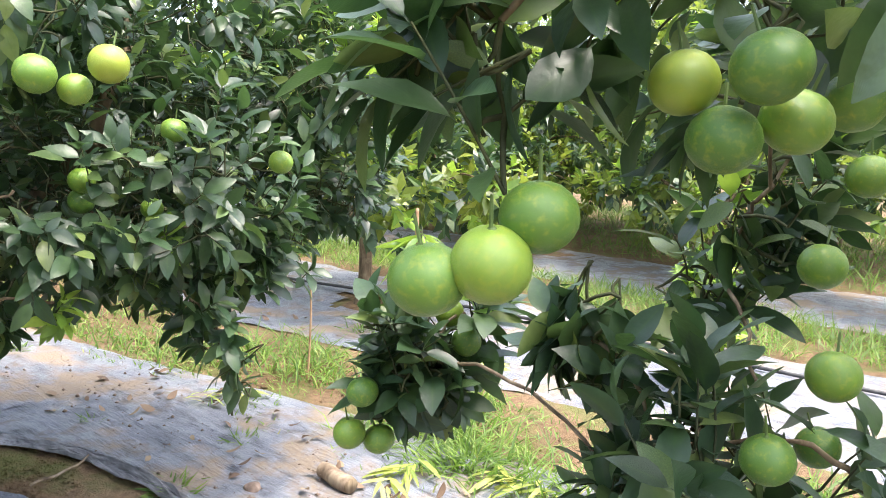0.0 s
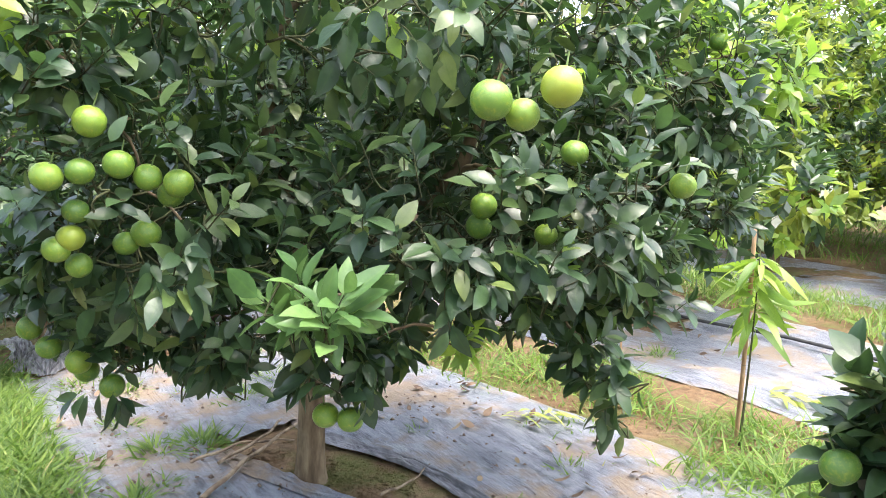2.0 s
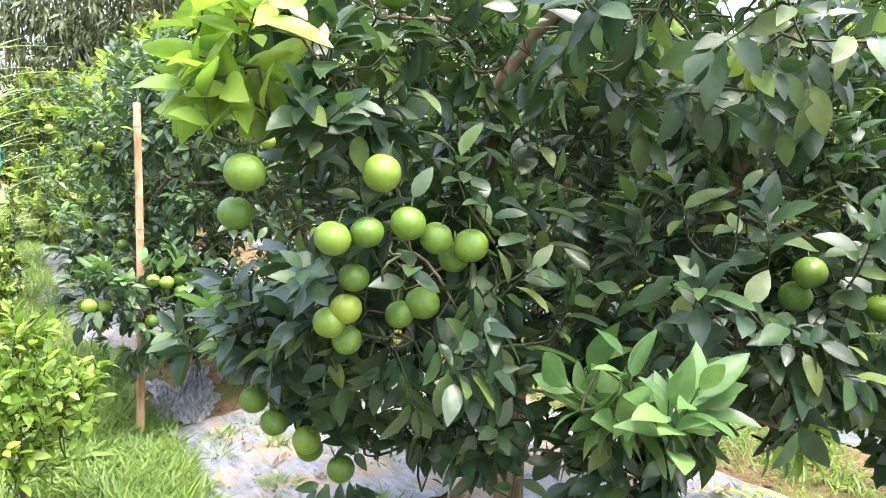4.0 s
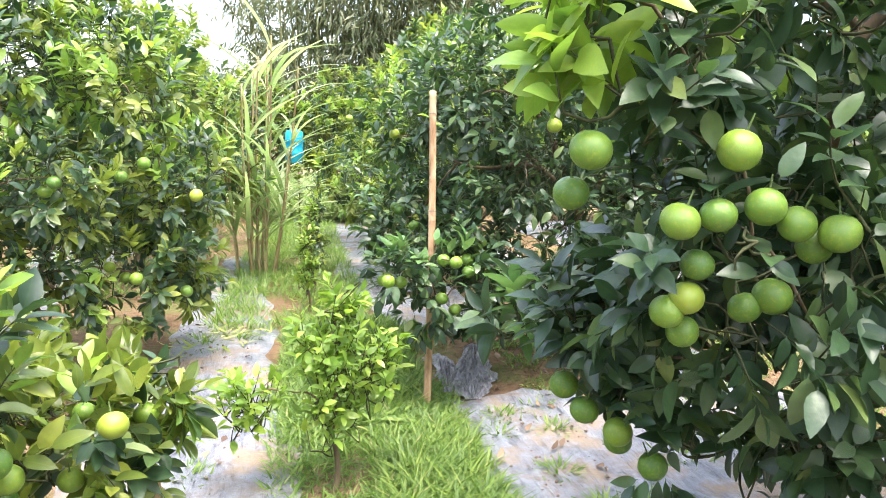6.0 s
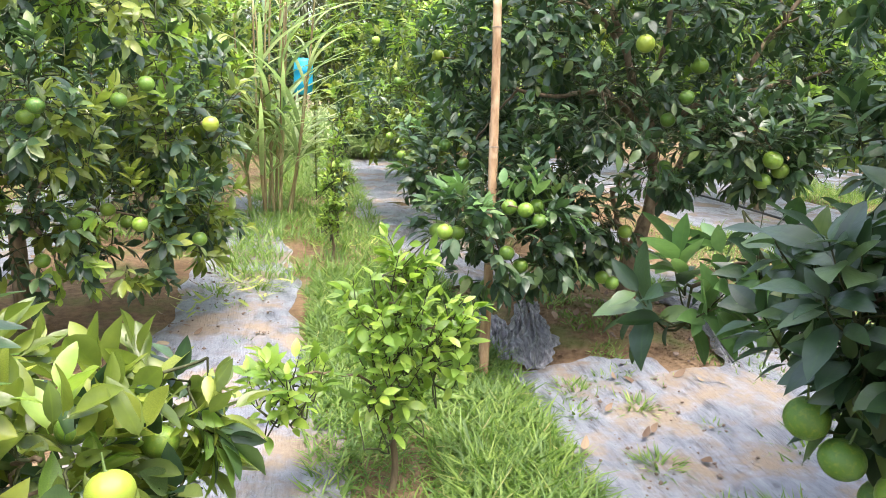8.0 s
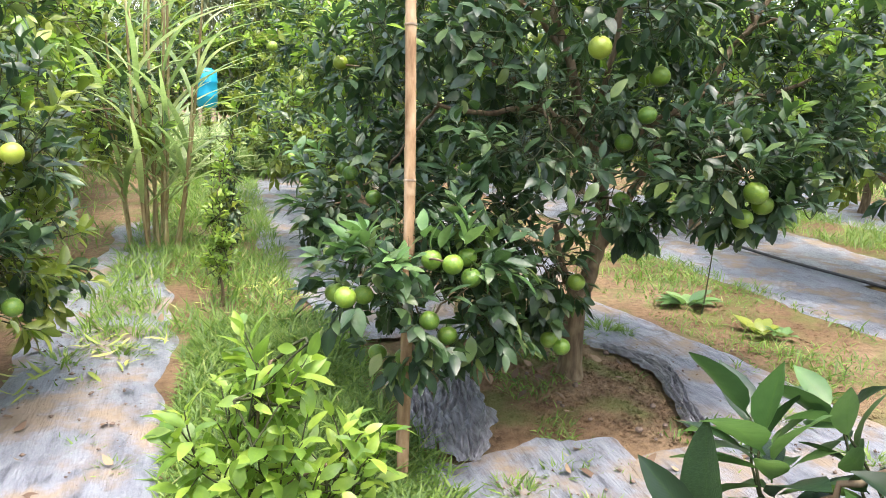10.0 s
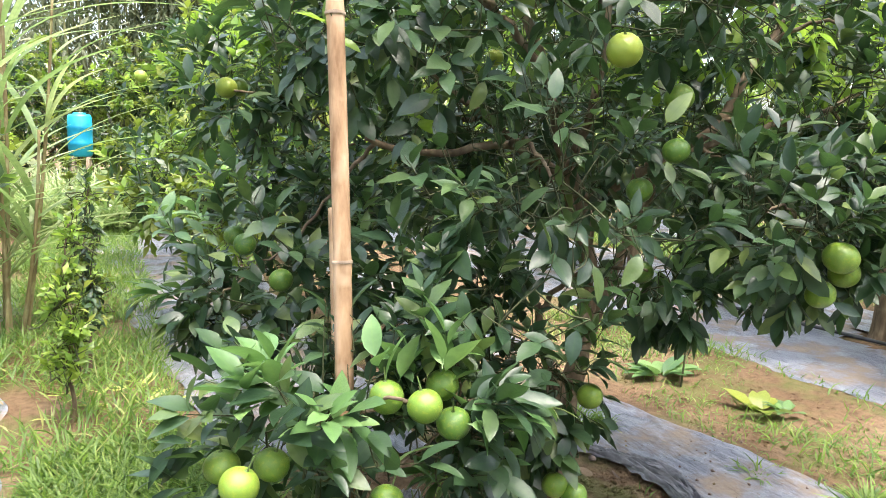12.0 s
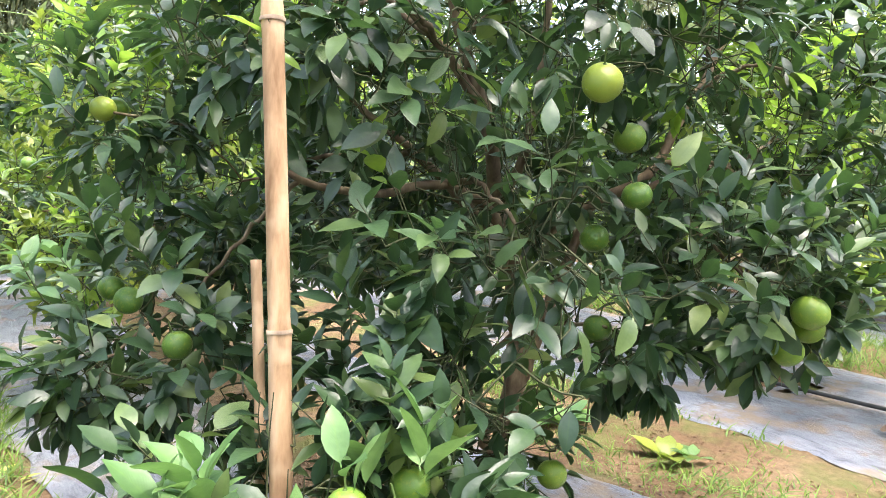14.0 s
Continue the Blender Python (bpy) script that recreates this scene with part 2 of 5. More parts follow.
class Sweep:
    """Collects tapered tubes into one mesh."""

    def __init__(self):
        self.v, self.f, self.n = [], [], 0

    def tube(self, pts, radii, sides=6, cap=True):
        pts = np.asarray(pts, float)
        radii = np.broadcast_to(np.asarray(radii, float), (len(pts),))
        tan = np.gradient(pts, axis=0)
        tan /= np.linalg.norm(tan, axis=1, keepdims=True) + 1e-9
        ref = np.array([0.0, 0.0, 1.0]) if abs(tan[0, 2]) < 0.9 else np.array([1.0, 0.0, 0.0])
        a = np.cross(tan, ref)
        a /= np.linalg.norm(a, axis=1, keepdims=True) + 1e-9
        b = np.cross(tan, a)
        th = np.linspace(0, 2 * np.pi, sides, endpoint=False)
        ring = a[:, None] * np.cos(th)[None, :, None] + b[:, None] * np.sin(th)[None, :, None]
        self.v.append((pts[:, None] + ring * radii[:, None, None]).reshape(-1, 3))
        k = np.arange(len(pts) - 1)[:, None] * sides
        j = np.arange(sides)[None]
        q = np.stack([k + j, k + (j + 1) % sides, k + sides + (j + 1) % sides, k + sides + j], -1).reshape(-1, 4)
        self.f.append(q + self.n)
        if cap:
            last = self.n + (len(pts) - 1) * sides
            self.f.append(np.array([(last, last + i, last + i + 1) for i in range(1, sides - 1)]))
        self.n += len(pts) * sides
        return self

    def object(self, name, mat, parent=None, label=""):
        quads = [f for f in self.f if f.shape[1] == 4]
        tris = [f for f in self.f if f.shape[1] == 3]
        faces = [np.concatenate(quads)] + ([np.concatenate(tris)] if tris else [])
        return mesh_object(name, np.concatenate(self.v), faces, mat, parent, label)


def bow(p0, p1, p2, n=8):
    t = np.linspace(0, 1, n)[:, None]
    return (1 - t) ** 2 * np.asarray(p0) + 2 * t * (1 - t) * np.asarray(p1) + t * t * np.asarray(p2)


def blade(stations, widths, fold, arch, curl=0.0):
    """A leaf of length 1 along +y: rib and two edges at each station. Returns verts, quads, uv."""
    v, uv = [], []
    for s, w in zip(stations, widths):
        z = -arch * s * s
        ripple = curl * math.sin(s * 9.0)
        v += [(-w, s, z + fold * w + ripple), (0, s, z), (w, s, z + fold * w - ripple)]
        uv += [(1, s), (0, s), (1, s)]
    q = []
    for i in range(len(stations) - 1):
        a = 3 * i
        q += [(a, a + 1, a + 4, a + 3), (a + 1, a + 2, a + 5, a + 4)]
    return np.array(v), np.array(q), np.array(uv)


def citrus_leaf(width, fold, arch, curl, skew=0.85, stalk=0.09, cuts=(0.0, 0.09, 0.25, 0.46, 0.67, 0.86, 1.0)):
    """A pointed oval leaf on a short stalk; skew below 1 puts the widest part nearer the stalk."""
    st = [0.0] + [stalk + (1 - stalk) * u for u in cuts]
    w = [0.012] + [max(0.010 if u < 0.5 else 0.003, width * max(0.0, math.sin(math.pi * u ** skew)) ** 0.85) for u in cuts]
    return blade(st, w, fold, arch, curl)


LEAF_A = citrus_leaf(0.225, 0.26, 0.24, 0.014, 0.82)
LEAF_B = citrus_leaf(0.245, 0.16, 0.42, 0.020, 0.92)
LEAF_C = citrus_leaf(0.195, 0.42, 0.14, 0.012, 0.78)
LONG_LEAF = citrus_leaf(0.115, 0.35, 0.75, 0.012, 0.9)
LEAF_CUP = citrus_leaf(0.235, 0.75, -0.12, 0.016, 0.95)
LEAF_FAR = blade((0.0, 0.18, 0.52, 0.82, 1.0), (0.015, 0.13, 0.225, 0.14, 0.004), 0.28, 0.26)
LEAF_MID = blade((0.0, 0.45, 1.0), (0.02, 0.235, 0.004), 0.28, 0.26)
GRASS_BLADE = blade((0.0, 0.5, 1.0), (0.036, 0.046, 0.002), 0.35, 0.80)


def far_leaf(w, fold, arch):
    """A folded four-cornered leaf for distant foliage."""
    return (np.array([(0, 0, 0), (w, 0.45, fold * w - 0.2 * arch), (0, 1, -arch), (-w, 0.45, fold * w - 0.2 * arch)]), np.array([(0, 1, 2, 3)]), np.array([(0.3, 0), (1, 0.45), (0.3, 1), (1, 0.45)]))


DIAMOND = far_leaf(0.085, 0.3, 0.3)
LEAF_DOT = far_leaf(0.25, 0.3, 0.25)
GRASS_FAR = far_leaf(0.05, 0.35, 0.6)
LONG_BLADE = blade(tuple(i / 10 for i in range(11)), (0.010, 0.016, 0.020, 0.021, 0.021, 0.020, 0.018, 0.015, 0.011, 0.007, 0.001), 0.4, 0.75)
SLIM_LEAF = blade((0.0, 0.3, 0.7, 1.0), (0.01, 0.07, 0.06, 0.003), 0.3, 0.3)


def spread(name, shape, mats, material_, parent=None, label="", kind="stuff"):
    """One mesh with a copy of the shape under each 4 x 4 matrix of mats."""
    v, q, uv = shape
    m = np.asarray(mats)
    pts = np.einsum("nij,kj->nki", m[:, :3, :3], v) + m[:, None, :3, 3]
    faces = (q[None] + (np.arange(len(m)) * len(v))[:, None, None]).reshape(-1, 4)
    ob = mesh_object(name, pts.reshape(-1, 3), [faces], material_, parent, label, np.tile(uv, (len(m), 1)))
    if kind:
        ob["kind"] = kind
    return ob


def unit(v):
    return v / (np.linalg.norm(v, axis=-1, keepdims=True) + 1e-9)


def frames(origin, along, face, size):
    """4 x 4 matrices: +y along, +z towards face, scaled."""
    y = unit(along)
    x = unit(np.cross(y, face))
    z = np.cross(x, y)
    m = np.zeros((len(origin), 4, 4))
    s = np.asarray(size)[:, None]
    m[:, :3, 0], m[:, :3, 1], m[:, :3, 2], m[:, :3, 3], m[:, 3, 3] = x * s, y * s, z * s, origin, 1
    return m


def ground_height(x, y):
    """Gently uneven earth with low mounds round the trunks."""
    x, y = np.asarray(x, float), np.asarray(y, float)
    h = 0.015 * np.sin(x * 1.7 + 0.4) * np.cos(y * 1.1) + 0.012 * np.sin(x * 3.9 + y * 2.3)
    h = h * np.exp(-np.hypot(x, y - 4) / 30.0)
    for tx, ty in ((1.475, 1.74), (1.54, 4.29), (1.6, -0.85)):
        h = h + 0.035 * np.exp(-((x - tx) ** 2 + (y - ty) ** 2) / 0.35)
    return h


# ---- ground ----
def ground_sheet():
    near_x, near_y = np.linspace(-5, 8, 200), np.linspace(-4, 14, 250)
    xs = np.concatenate([[-600, -150, -60, -25, -12, -8], near_x, [10, 13, 18, 30, 60, 150, 600]])
    ys = np.concatenate([[-600, -150, -50, -20, -9], near_y, [16, 19, 24, 35, 70, 150, 600]])
    gx, gy = np.meshgrid(xs, ys)
    rough = np.random.default_rng(3).normal(0, 0.0035, gx.shape)
    z = ground_height(gx, gy) + rough
    v = np.stack([gx, gy, z], -1).reshape(-1, 3)
    w, h = len(xs), len(ys)
    k = (np.arange(h - 1)[:, None] * w + np.arange(w - 1)[None]).ravel()
    ob = mesh_object("ground", v, [np.stack([k, k + 1, k + w + 1, k + w], -1)], SOIL)
    return tagged(ob, "bare brown orchard soil with moss patches", "ground", kind="structure")


ground_sheet()


def film_strip(x0, x1, y0, y1, seed, holes=(), edge=0.07, lift=0.014, step=0.035, label="silver plastic mulch film, wrinkled and dusted with soil"):
    """A strip of mulch film: wrinkled lengthwise, ragged at the edges, with torn holes (x, y, radius). x0 and x1 are functions of y."""
    rng = np.random.default_rng(seed)
    ph = rng.uniform(0, 6, 12)
    ny = int((y1 - y0) / step)
    nx = max(6, int((x1((y0 + y1) / 2) - x0((y0 + y1) / 2)) / step))
    ys = np.linspace(y0, y1, ny)
    u = np.linspace(0, 1, nx)
    jag = lambda p: edge * (0.5 * np.sin(ys * 2.3 + ph[p]) + 0.3 * np.sin(ys * 6.1 + ph[p + 1]) + 0.2 * np.sin(ys * 15 + ph[p + 2]))
    a, b = x0(ys) + jag(0), x1(ys) + jag(3)
    gx = a[:, None] + (b - a)[:, None] * u[None]
    gy = np.repeat(ys[:, None], nx, 1)
    endjag = 0.03 * np.sin(gx[0] * 9 + ph[6]) + 0.012 * np.sin(gx[0] * 23 + ph[7])
    gy = gy + endjag[None] * np.abs(np.linspace(-1, 1, ny))[:, None] ** 6
    n = np.array([[noise.noise((x * 9.0, y * 1.8, seed)) for x in gx[i]] for i, y in enumerate(ys)])
    n2 = np.array([[noise.noise((x * 26.0 + y * 5.0, y * 6.0, seed + 9)) for x in gx[i]] for i, y in enumerate(ys)])
    z = ground_height(gx, gy) + lift + 0.016 * np.abs(n) + 0.011 * n2 + 0.006 * np.sin(gx * 3 + gy)
    z = np.maximum(z, ground_height(gx, gy) + 0.010)
    z[:, 0] -= 0.012
    z[:, -1] -= 0.012
    k = (np.arange(ny - 1)[:, None] * nx + np.arange(nx - 1)[None]).ravel()
    q = np.stack([k, k + 1, k + nx + 1, k + nx], -1)
    cx, cy = gx.ravel()[k], gy.ravel()[k]
    keep = np.ones(len(k), bool)
    wob = 0.25 * np.sin(cx * 23 + ph[8]) + 0.2 * np.sin(cy * 31 + ph[9])
    for hx, hy, r in holes:
        keep &= np.hypot(cx - hx, cy - hy) > r * (1 + wob)
    ob = mesh_object("mulch_film", np.stack([gx, gy, z], -1).reshape(-1, 3), [q[keep]], FILM)
    return tagged(ob, label, "plastic mulch", "mulch films", "structure")


TRUNK_A, TRUNK_B, TRUNK_N = (1.475, 1.74), (1.54, 4.29), (1.85, -1.2)
line = lambda a, b=0.0: (lambda y: a + b * (np.asarray(y) - 4.0))
brink = lambda y: np.interp(y, (-4.0, 0.9, 1.14, 1.42, 1.72, 1.95, 2.25, 2.5, 3.7), (1.45, 1.62, 1.60, 1.50, 1.36, 1.29, 1.25, 1.42, 1.42))
film_strip(line(0.60, 0.03), brink, -4.0, 3.68, 1, edge=0.03)
film_strip(line(1.38), line(2.02), 2.3, 3.5, 9, lift=0.020)
film_strip(line(0.62, -0.10), line(1.35), 4.9, 13.0, 2, [(0.9, 6.4, 0.09), (0.75, 8.2, 0.12), (1.5, 6.9, 0.3)])
bank = lambda y: np.interp(y, (-4.0, 0.0, 0.9, 1.3, 1.7, 2.0, 2.3, 3.0, 3.5, 4.0, 4.4, 4.8, 6.0), (1.6, 1.85, 1.92, 1.95, 1.88, 1.70, 1.66, 1.80, 1.80, 1.95, 2.07, 1.90, 1.9))
film_strip(bank, line(2.62, -0.14), -3.8, 5.6, 3, edge=0.03)
film_strip(line(2.0), line(2.6), 6.1, 13.0, 4)
film_strip(line(3.75, -0.05), line(5.9), -4.0, 13.0, 5, [(4.92, 2.8, 0.25), (4.9, 5.4, 0.25)], step=0.06)
film_strip(line(7.2), line(9.4), -3.0, 13.0, 6, [(8.3, 3.6, 0.3)], step=0.12)
film_strip(line(-0.98, 0.02), line(-0.22, -0.07), 0.8, 8.6, 7, [])
film_strip(line(-3.0), line(-2.0), 0.0, 12.0, 8, step=0.08)


def gathered_film(path, widths, height, seed, label, pleats=9.0, mat=BLACK_FILM):
    """A torn sheet of film bunched into pleats that run along a path of (x, y) points, with a ragged rim."""
    rng = np.random.default_rng(seed)
    pts, ph = np.array(path, float), rng.uniform(0, 6.28, 8)
    n, m = 110, 56
    k = np.linspace(0, 1, len(pts))
    t = np.linspace(0, 1, n)
    cx, cy = np.interp(t, k, pts[:, 0]), np.interp(t, k, pts[:, 1])
    pad = lambda v: np.convolve(np.pad(v, 10, "edge"), np.ones(21) / 21, "valid")
    cx, cy = pad(cx), pad(cy)
    tx, ty = np.gradient(cx), np.gradient(cy)
    ln = np.hypot(tx, ty) + 1e-6
    u = np.linspace(-1, 1, m)
    rag = 1 + 0.12 * np.sin(t * 11 + ph[0]) + 0.10 * np.sin(t * 27 + ph[1]) + 0.06 * np.sin(t * 61 + ph[2])
    w = np.interp(t, np.linspace(0, 1, len(widths)), widths) * rag
    ridge = lambda a, b, k: np.array([[1 - min(1.0, 3.2 * abs(noise.noise((p * a + 0.5 * q * a, q * b, seed + k)))) for p in u] for q in t])
    fold, fine = ridge(pleats * 0.45, 2.2, 1), ridge(pleats * 1.3, 6.0, 2)
    crush = np.array([[noise.noise((a * 6.0, b * 14.0, seed)) for a in u] for b in t])
    lat = u[None] * w[:, None] + 0.012 * crush
    gx, gy = cx[:, None] - (ty / ln)[:, None] * lat, cy[:, None] + (tx / ln)[:, None] * lat
    rim = (1 - np.abs(u[None]) ** 5) * (1 - np.abs(2 * t - 1) ** 6)[:, None]
    z = ground_height(gx, gy) + 0.016 + rim * (height * fold ** 1.3 + 0.45 * height * fine ** 1.5) + 0.010 * crush + 0.006
    root = new("crumpled_film")
    root.location = (pts[0, 0], pts[0, 1], 0)
    v = np.stack([gx - pts[0, 0], gy - pts[0, 1], z], -1)
    for i, j in ((0, 19), (18, 38), (37, m)):
        w_ = j - i
        q = (np.arange(n - 1)[:, None] * w_ + np.arange(w_ - 1)[None]).ravel()
        mesh_object("film_fold", v[:, i:j].reshape(-1, 3), [np.stack([q, q + 1, q + w_ + 1, q + w_], -1)], mat, root)
    return tagged(root, label, "plastic film", "loose film")


gathered_film([(1.06, 4.56), (1.0, 4.40), (0.93, 4.10), (0.86, 3.86), (0.82, 3.62)], (0.05, 0.07, 0.10, 0.13, 0.12, 0.05), 0.032, 11, "crumpled dark grey mulch film bunched into pleats on soil")
gathered_film([(0.70, 4.40), (0.78, 4.18), (0.74, 3.92), (0.70, 3.75)], (0.05, 0.07, 0.05, 0.03), 0.030, 12, "torn grey film scrap crumpled on soil", 6.0)
gathered_film([(1.86, 4.74), (1.98, 4.54), (2.06, 4.36), (2.0, 4.14), (1.90, 3.92), (1.82, 3.69), (1.74, 3.44)], (0.02, 0.025, 0.075, 0.06, 0.045, 0.04, 0.05), 0.030, 13, "dark film edge gathered beside the soil mound", 5.0)
gathered_film([(1.64, 2.20), (1.72, 2.0), (1.86, 1.72), (1.94, 1.45), (1.96, 1.15), (1.92, 0.85)], (0.02, 0.04, 0.03, 0.05, 0.03, 0.02), 0.018, 14, "dark rolled film edge beside a trunk", 4.0)
gathered_film([(1.24, 2.22), (1.29, 1.97), (1.36, 1.72), (1.50, 1.42), (1.60, 1.12)], (0.03, 0.05, 0.04, 0.05, 0.03), 0.018, 15, "folded silver film edge around a tree trunk", 4.0, FILM)
gathered_film([(0.5, 6.2), (0.62, 6.6), (0.75, 7.0)], (0.04, 0.06, 0.03), 0.02, 16, "dark crumpled film at the end of a strip", 5.0)


def irrigation_pipe(points):
    p = np.array([(x, y, float(ground_height(x, y)) + 0.055) for x, y in points])
    t = np.linspace(0, 1, 60)
    s = np.linspace(0, 1, len(p))
    pts = np.stack([np.interp(t, s, p[:, i]) for i in range(3)], 1)
    pts[:, 0] += 0.02 * np.sin(t * 25)
    ob = Sweep().tube(pts, 0.013, 8).object("irrigation_pipe", PIPE)
    return tagged(ob, "thin black irrigation pipe lying along the film", "pipe", "irrigation pipes")


irrigation_pipe([(4.55, 9), (4.56, 6.5), (4.7, 5.4), (5.02, 3.4), (5.15, 2.6), (5.3, 1.9), (5.4, -2)])


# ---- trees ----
def clear_of_camera(p):
    """True where a point keeps clear of the camera's way between the rows, or stays below it."""
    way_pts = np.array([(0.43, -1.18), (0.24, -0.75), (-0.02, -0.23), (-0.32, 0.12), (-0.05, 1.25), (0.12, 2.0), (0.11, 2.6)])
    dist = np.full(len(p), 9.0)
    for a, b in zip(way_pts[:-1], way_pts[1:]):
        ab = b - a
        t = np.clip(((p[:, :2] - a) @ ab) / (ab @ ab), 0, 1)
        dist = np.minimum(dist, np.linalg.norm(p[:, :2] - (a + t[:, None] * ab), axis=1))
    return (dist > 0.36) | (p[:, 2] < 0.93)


FRUIT_MESH = {}


def fruit_mesh():
    if "m" not in FRUIT_MESH:
        bm = bmesh.new()
        bmesh.ops.create_icosphere(bm, subdivisions=3, radius=0.5)
        for v in bm.verts:
            r = math.hypot(v.co.x, v.co.y)
            v.co.z *= 0.97
            if v.co.z > 0:
                v.co.z -= 0.05 * math.exp(-(r / 0.09) ** 2)
            else:
                v.co.z += 0.02 * math.exp(-(r / 0.06) ** 2)
            v.co *= 1 + 0.012 * noise.noise(v.co * 3.0)
        me = bpy.data.meshes.new("orange")
        bm.to_mesh(me)
        bm.free()
        me.shade_smooth()
        me.materials.append(FRUIT)
        FRUIT_MESH["m"] = me
        bm = bmesh.new()
        bmesh.ops.create_cone(bm, segments=10, cap_ends=True, radius1=0.075, radius2=0.035, depth=0.05, matrix=Matrix.Translation((0, 0, 0.455)))
        bmesh.ops.create_cone(bm, segments=6, cap_ends=True, radius1=0.03, radius2=0.022, depth=0.42, matrix=Matrix.Translation((0.02, 0, 0.66)))
        me2 = bpy.data.meshes.new("stem")
        bm.to_mesh(me2)
        bm.free()
        me2.materials.append(CALYX)
        FRUIT_MESH["s"] = me2
    return FRUIT_MESH["m"], FRUIT_MESH["s"]


def hang_fruit(tree, origin, spots, rng, size=0.068):
    body, stem = fruit_mesh()
    for s in spots:
        d = s[3] if len(s) > 3 else size
        ob = new("orange", body)
        ob.parent = tree
        m = Matrix.LocRotScale(Vector(s[:3]) - Vector(origin), Euler((rng.uniform(-0.35, 0.35), rng.uniform(-0.35, 0.35), rng.uniform(0, 6.28))), (d, d, d * rng.uniform(0.93, 1.02)))
        ob.matrix_basis = m
        st = new("stem", stem)
        st.parent = ob


def citrus_tree(base, fork_h, lobes, seed, label, trunk_r=0.05, shoots=84, leaf=0.09, flush=0.10, pale=0.0, shape=None, singles=None, fruits=(), twig=0.0026, lean=(0, 0), fork2=None, per_shoot=10, stems=(), limb_k=0.5, twiggy=True, name="orange_tree", fruit_size=0.068, group="orange trees", open_side=None, droop=0.0, open_stems=0, posts=(), min_shoots=2, soft_spray=False, outward=0.5):
    """lobes: boughs (x, y, z, rx, rz) in the world; each gets a limb and leafy shoots in its outer shell.
    singles: (x0, x1, y0, y1), the stretch in which single leaves are parts of their own."""
    rng = np.random.default_rng(seed)
    base = np.array([base[0], base[1], float(ground_height(*base[:2])) - 0.02])
    root = new(name)
    root.location = base
    tagged(root, label, "tree", group)
    fork = base + np.array([lean[0], lean[1], fork_h])
    mid = (base + fork) / 2 + np.array([rng.normal(0, 0.015), rng.normal(0, 0.015), 0])
    tr = Sweep()
    pts = bow(base - base, mid - base, fork - base, 10)
    tr.tube(pts, trunk_r * (1.0 + 0.35 * np.exp(-np.linspace(0, 9, 10))) * np.linspace(1.0, 0.86, 10), 12)
    tr.object("trunk", BARK, root)
    tw = Sweep()
    orig, along, face, size, young = [], [], [], [], []
    lob = np.array([(*q, flush)[:6] if len(q) == 5 else q for q in lobes], float)
    order = np.argsort(np.linalg.norm(lob[:, :3] - fork, axis=1) - 0.25 * lob[:, 3])
    wood = [(fork, trunk_r * 0.8)]
    views = [(np.array(q[:3]), unit(np.array([e[0], e[1], 1.33]) - np.array(q[:3])), (q[3] if len(q) > 3 else fruit_size) * 0.5) for q in fruits for e in (open_side or ())]

    def in_front(p, slack=0.004):
        """True where a twig would cross in front of hanging fruit, as seen from the path."""
        for c, w, r in views:
            rel = p - c
            t = rel @ w
            if ((t > -r) & (t < 0.8) & (np.linalg.norm(rel - t[:, None] * w, axis=1) < r + slack)).any():
                return True
        return False

    limbs = {}
    for r_a, r_b, *pts_ in stems:
        p = np.array(pts_, float)
        t_, s_ = np.linspace(0, 1, 16), np.linspace(0, 1, len(p))
        p = np.stack([np.interp(t_, s_, p[:, k]) for k in range(3)], 1)
        p[1:-1] = (p[:-2] + 2 * p[1:-1] + p[2:]) / 4 + rng.normal(0, 0.004, (14, 3))
        rad = np.linspace(r_a, r_b, 16)
        Sweep().tube(p - base, rad, 9).object("limb", BARK, root)
        wood += [(p[k], rad[k]) for k in range(2, 16, 2)]
    for i in order:
        c = lob[i, :3]
        # grow from the standing wood point that gives the shortest, upward leading way
        cost = [np.linalg.norm(c - q) + (0.5 * max(0.0, q[2] - c[2] + 0.1)) + (0.12 if r < 0.012 else 0.0) for q, r in wood]
        q, r = wood[int(np.argmin(cost))]
        out = c - q
        ctrl = q + np.array([out[0] * 0.40, out[1] * 0.40, out[2] * 0.6 + min(0.10, 0.3 * np.linalg.norm(out))])
        limb = bow(q, ctrl, c, 12)
        limb[1:-1] += rng.normal(0, 0.003 if lob[i, 3] < 0.15 else 0.005, (10, 3))
        r0 = min(r * 0.8, trunk_r * (0.24 if len(stems) else limb_k), 0.0055 if lob[i, 3] < 0.15 else 0.011 if len(stems) else 1.0)
        rad = np.linspace(r0, max(0.004, r0 * 0.40), 12)
        Sweep().tube(limb - base, rad, 8).object("limb", BARK, root)
        wood += [(limb[k], rad[k]) for k in (3, 5, 7, 9, 11)]
        limbs[int(i)] = limb
    for i, (x, y, z, rx, rz, fl) in enumerate(lob):
        c, limb = lob[i, :3], limbs[i]
        n = int(shoots * (0.62 if z > 1.65 and len(stems) else 1.0) * (rx * rx + 2 * rx * rz) / 3 / 0.25)
        n = max(n, min_shoots)
        d = unit(rng.normal(size=(n, 3)))
        rho = 0.45 + 0.55 * rng.random(n) ** 0.55
        p = c + d * rho[:, None] * np.array([rx, rx, rz])
        inner = np.zeros(n, bool)
        for j, (x2, y2, z2, r2, h2, _) in enumerate(lob):
            if j != i:
                e = (p - np.array([x2, y2, z2])) / np.array([r2, r2, h2])
                inner |= (np.linalg.norm(e, axis=1) < 0.55) & (rng.random(n) < 0.75)
        ok = ~inner & (p[:, 2] > 0.16) & clear_of_camera(p)
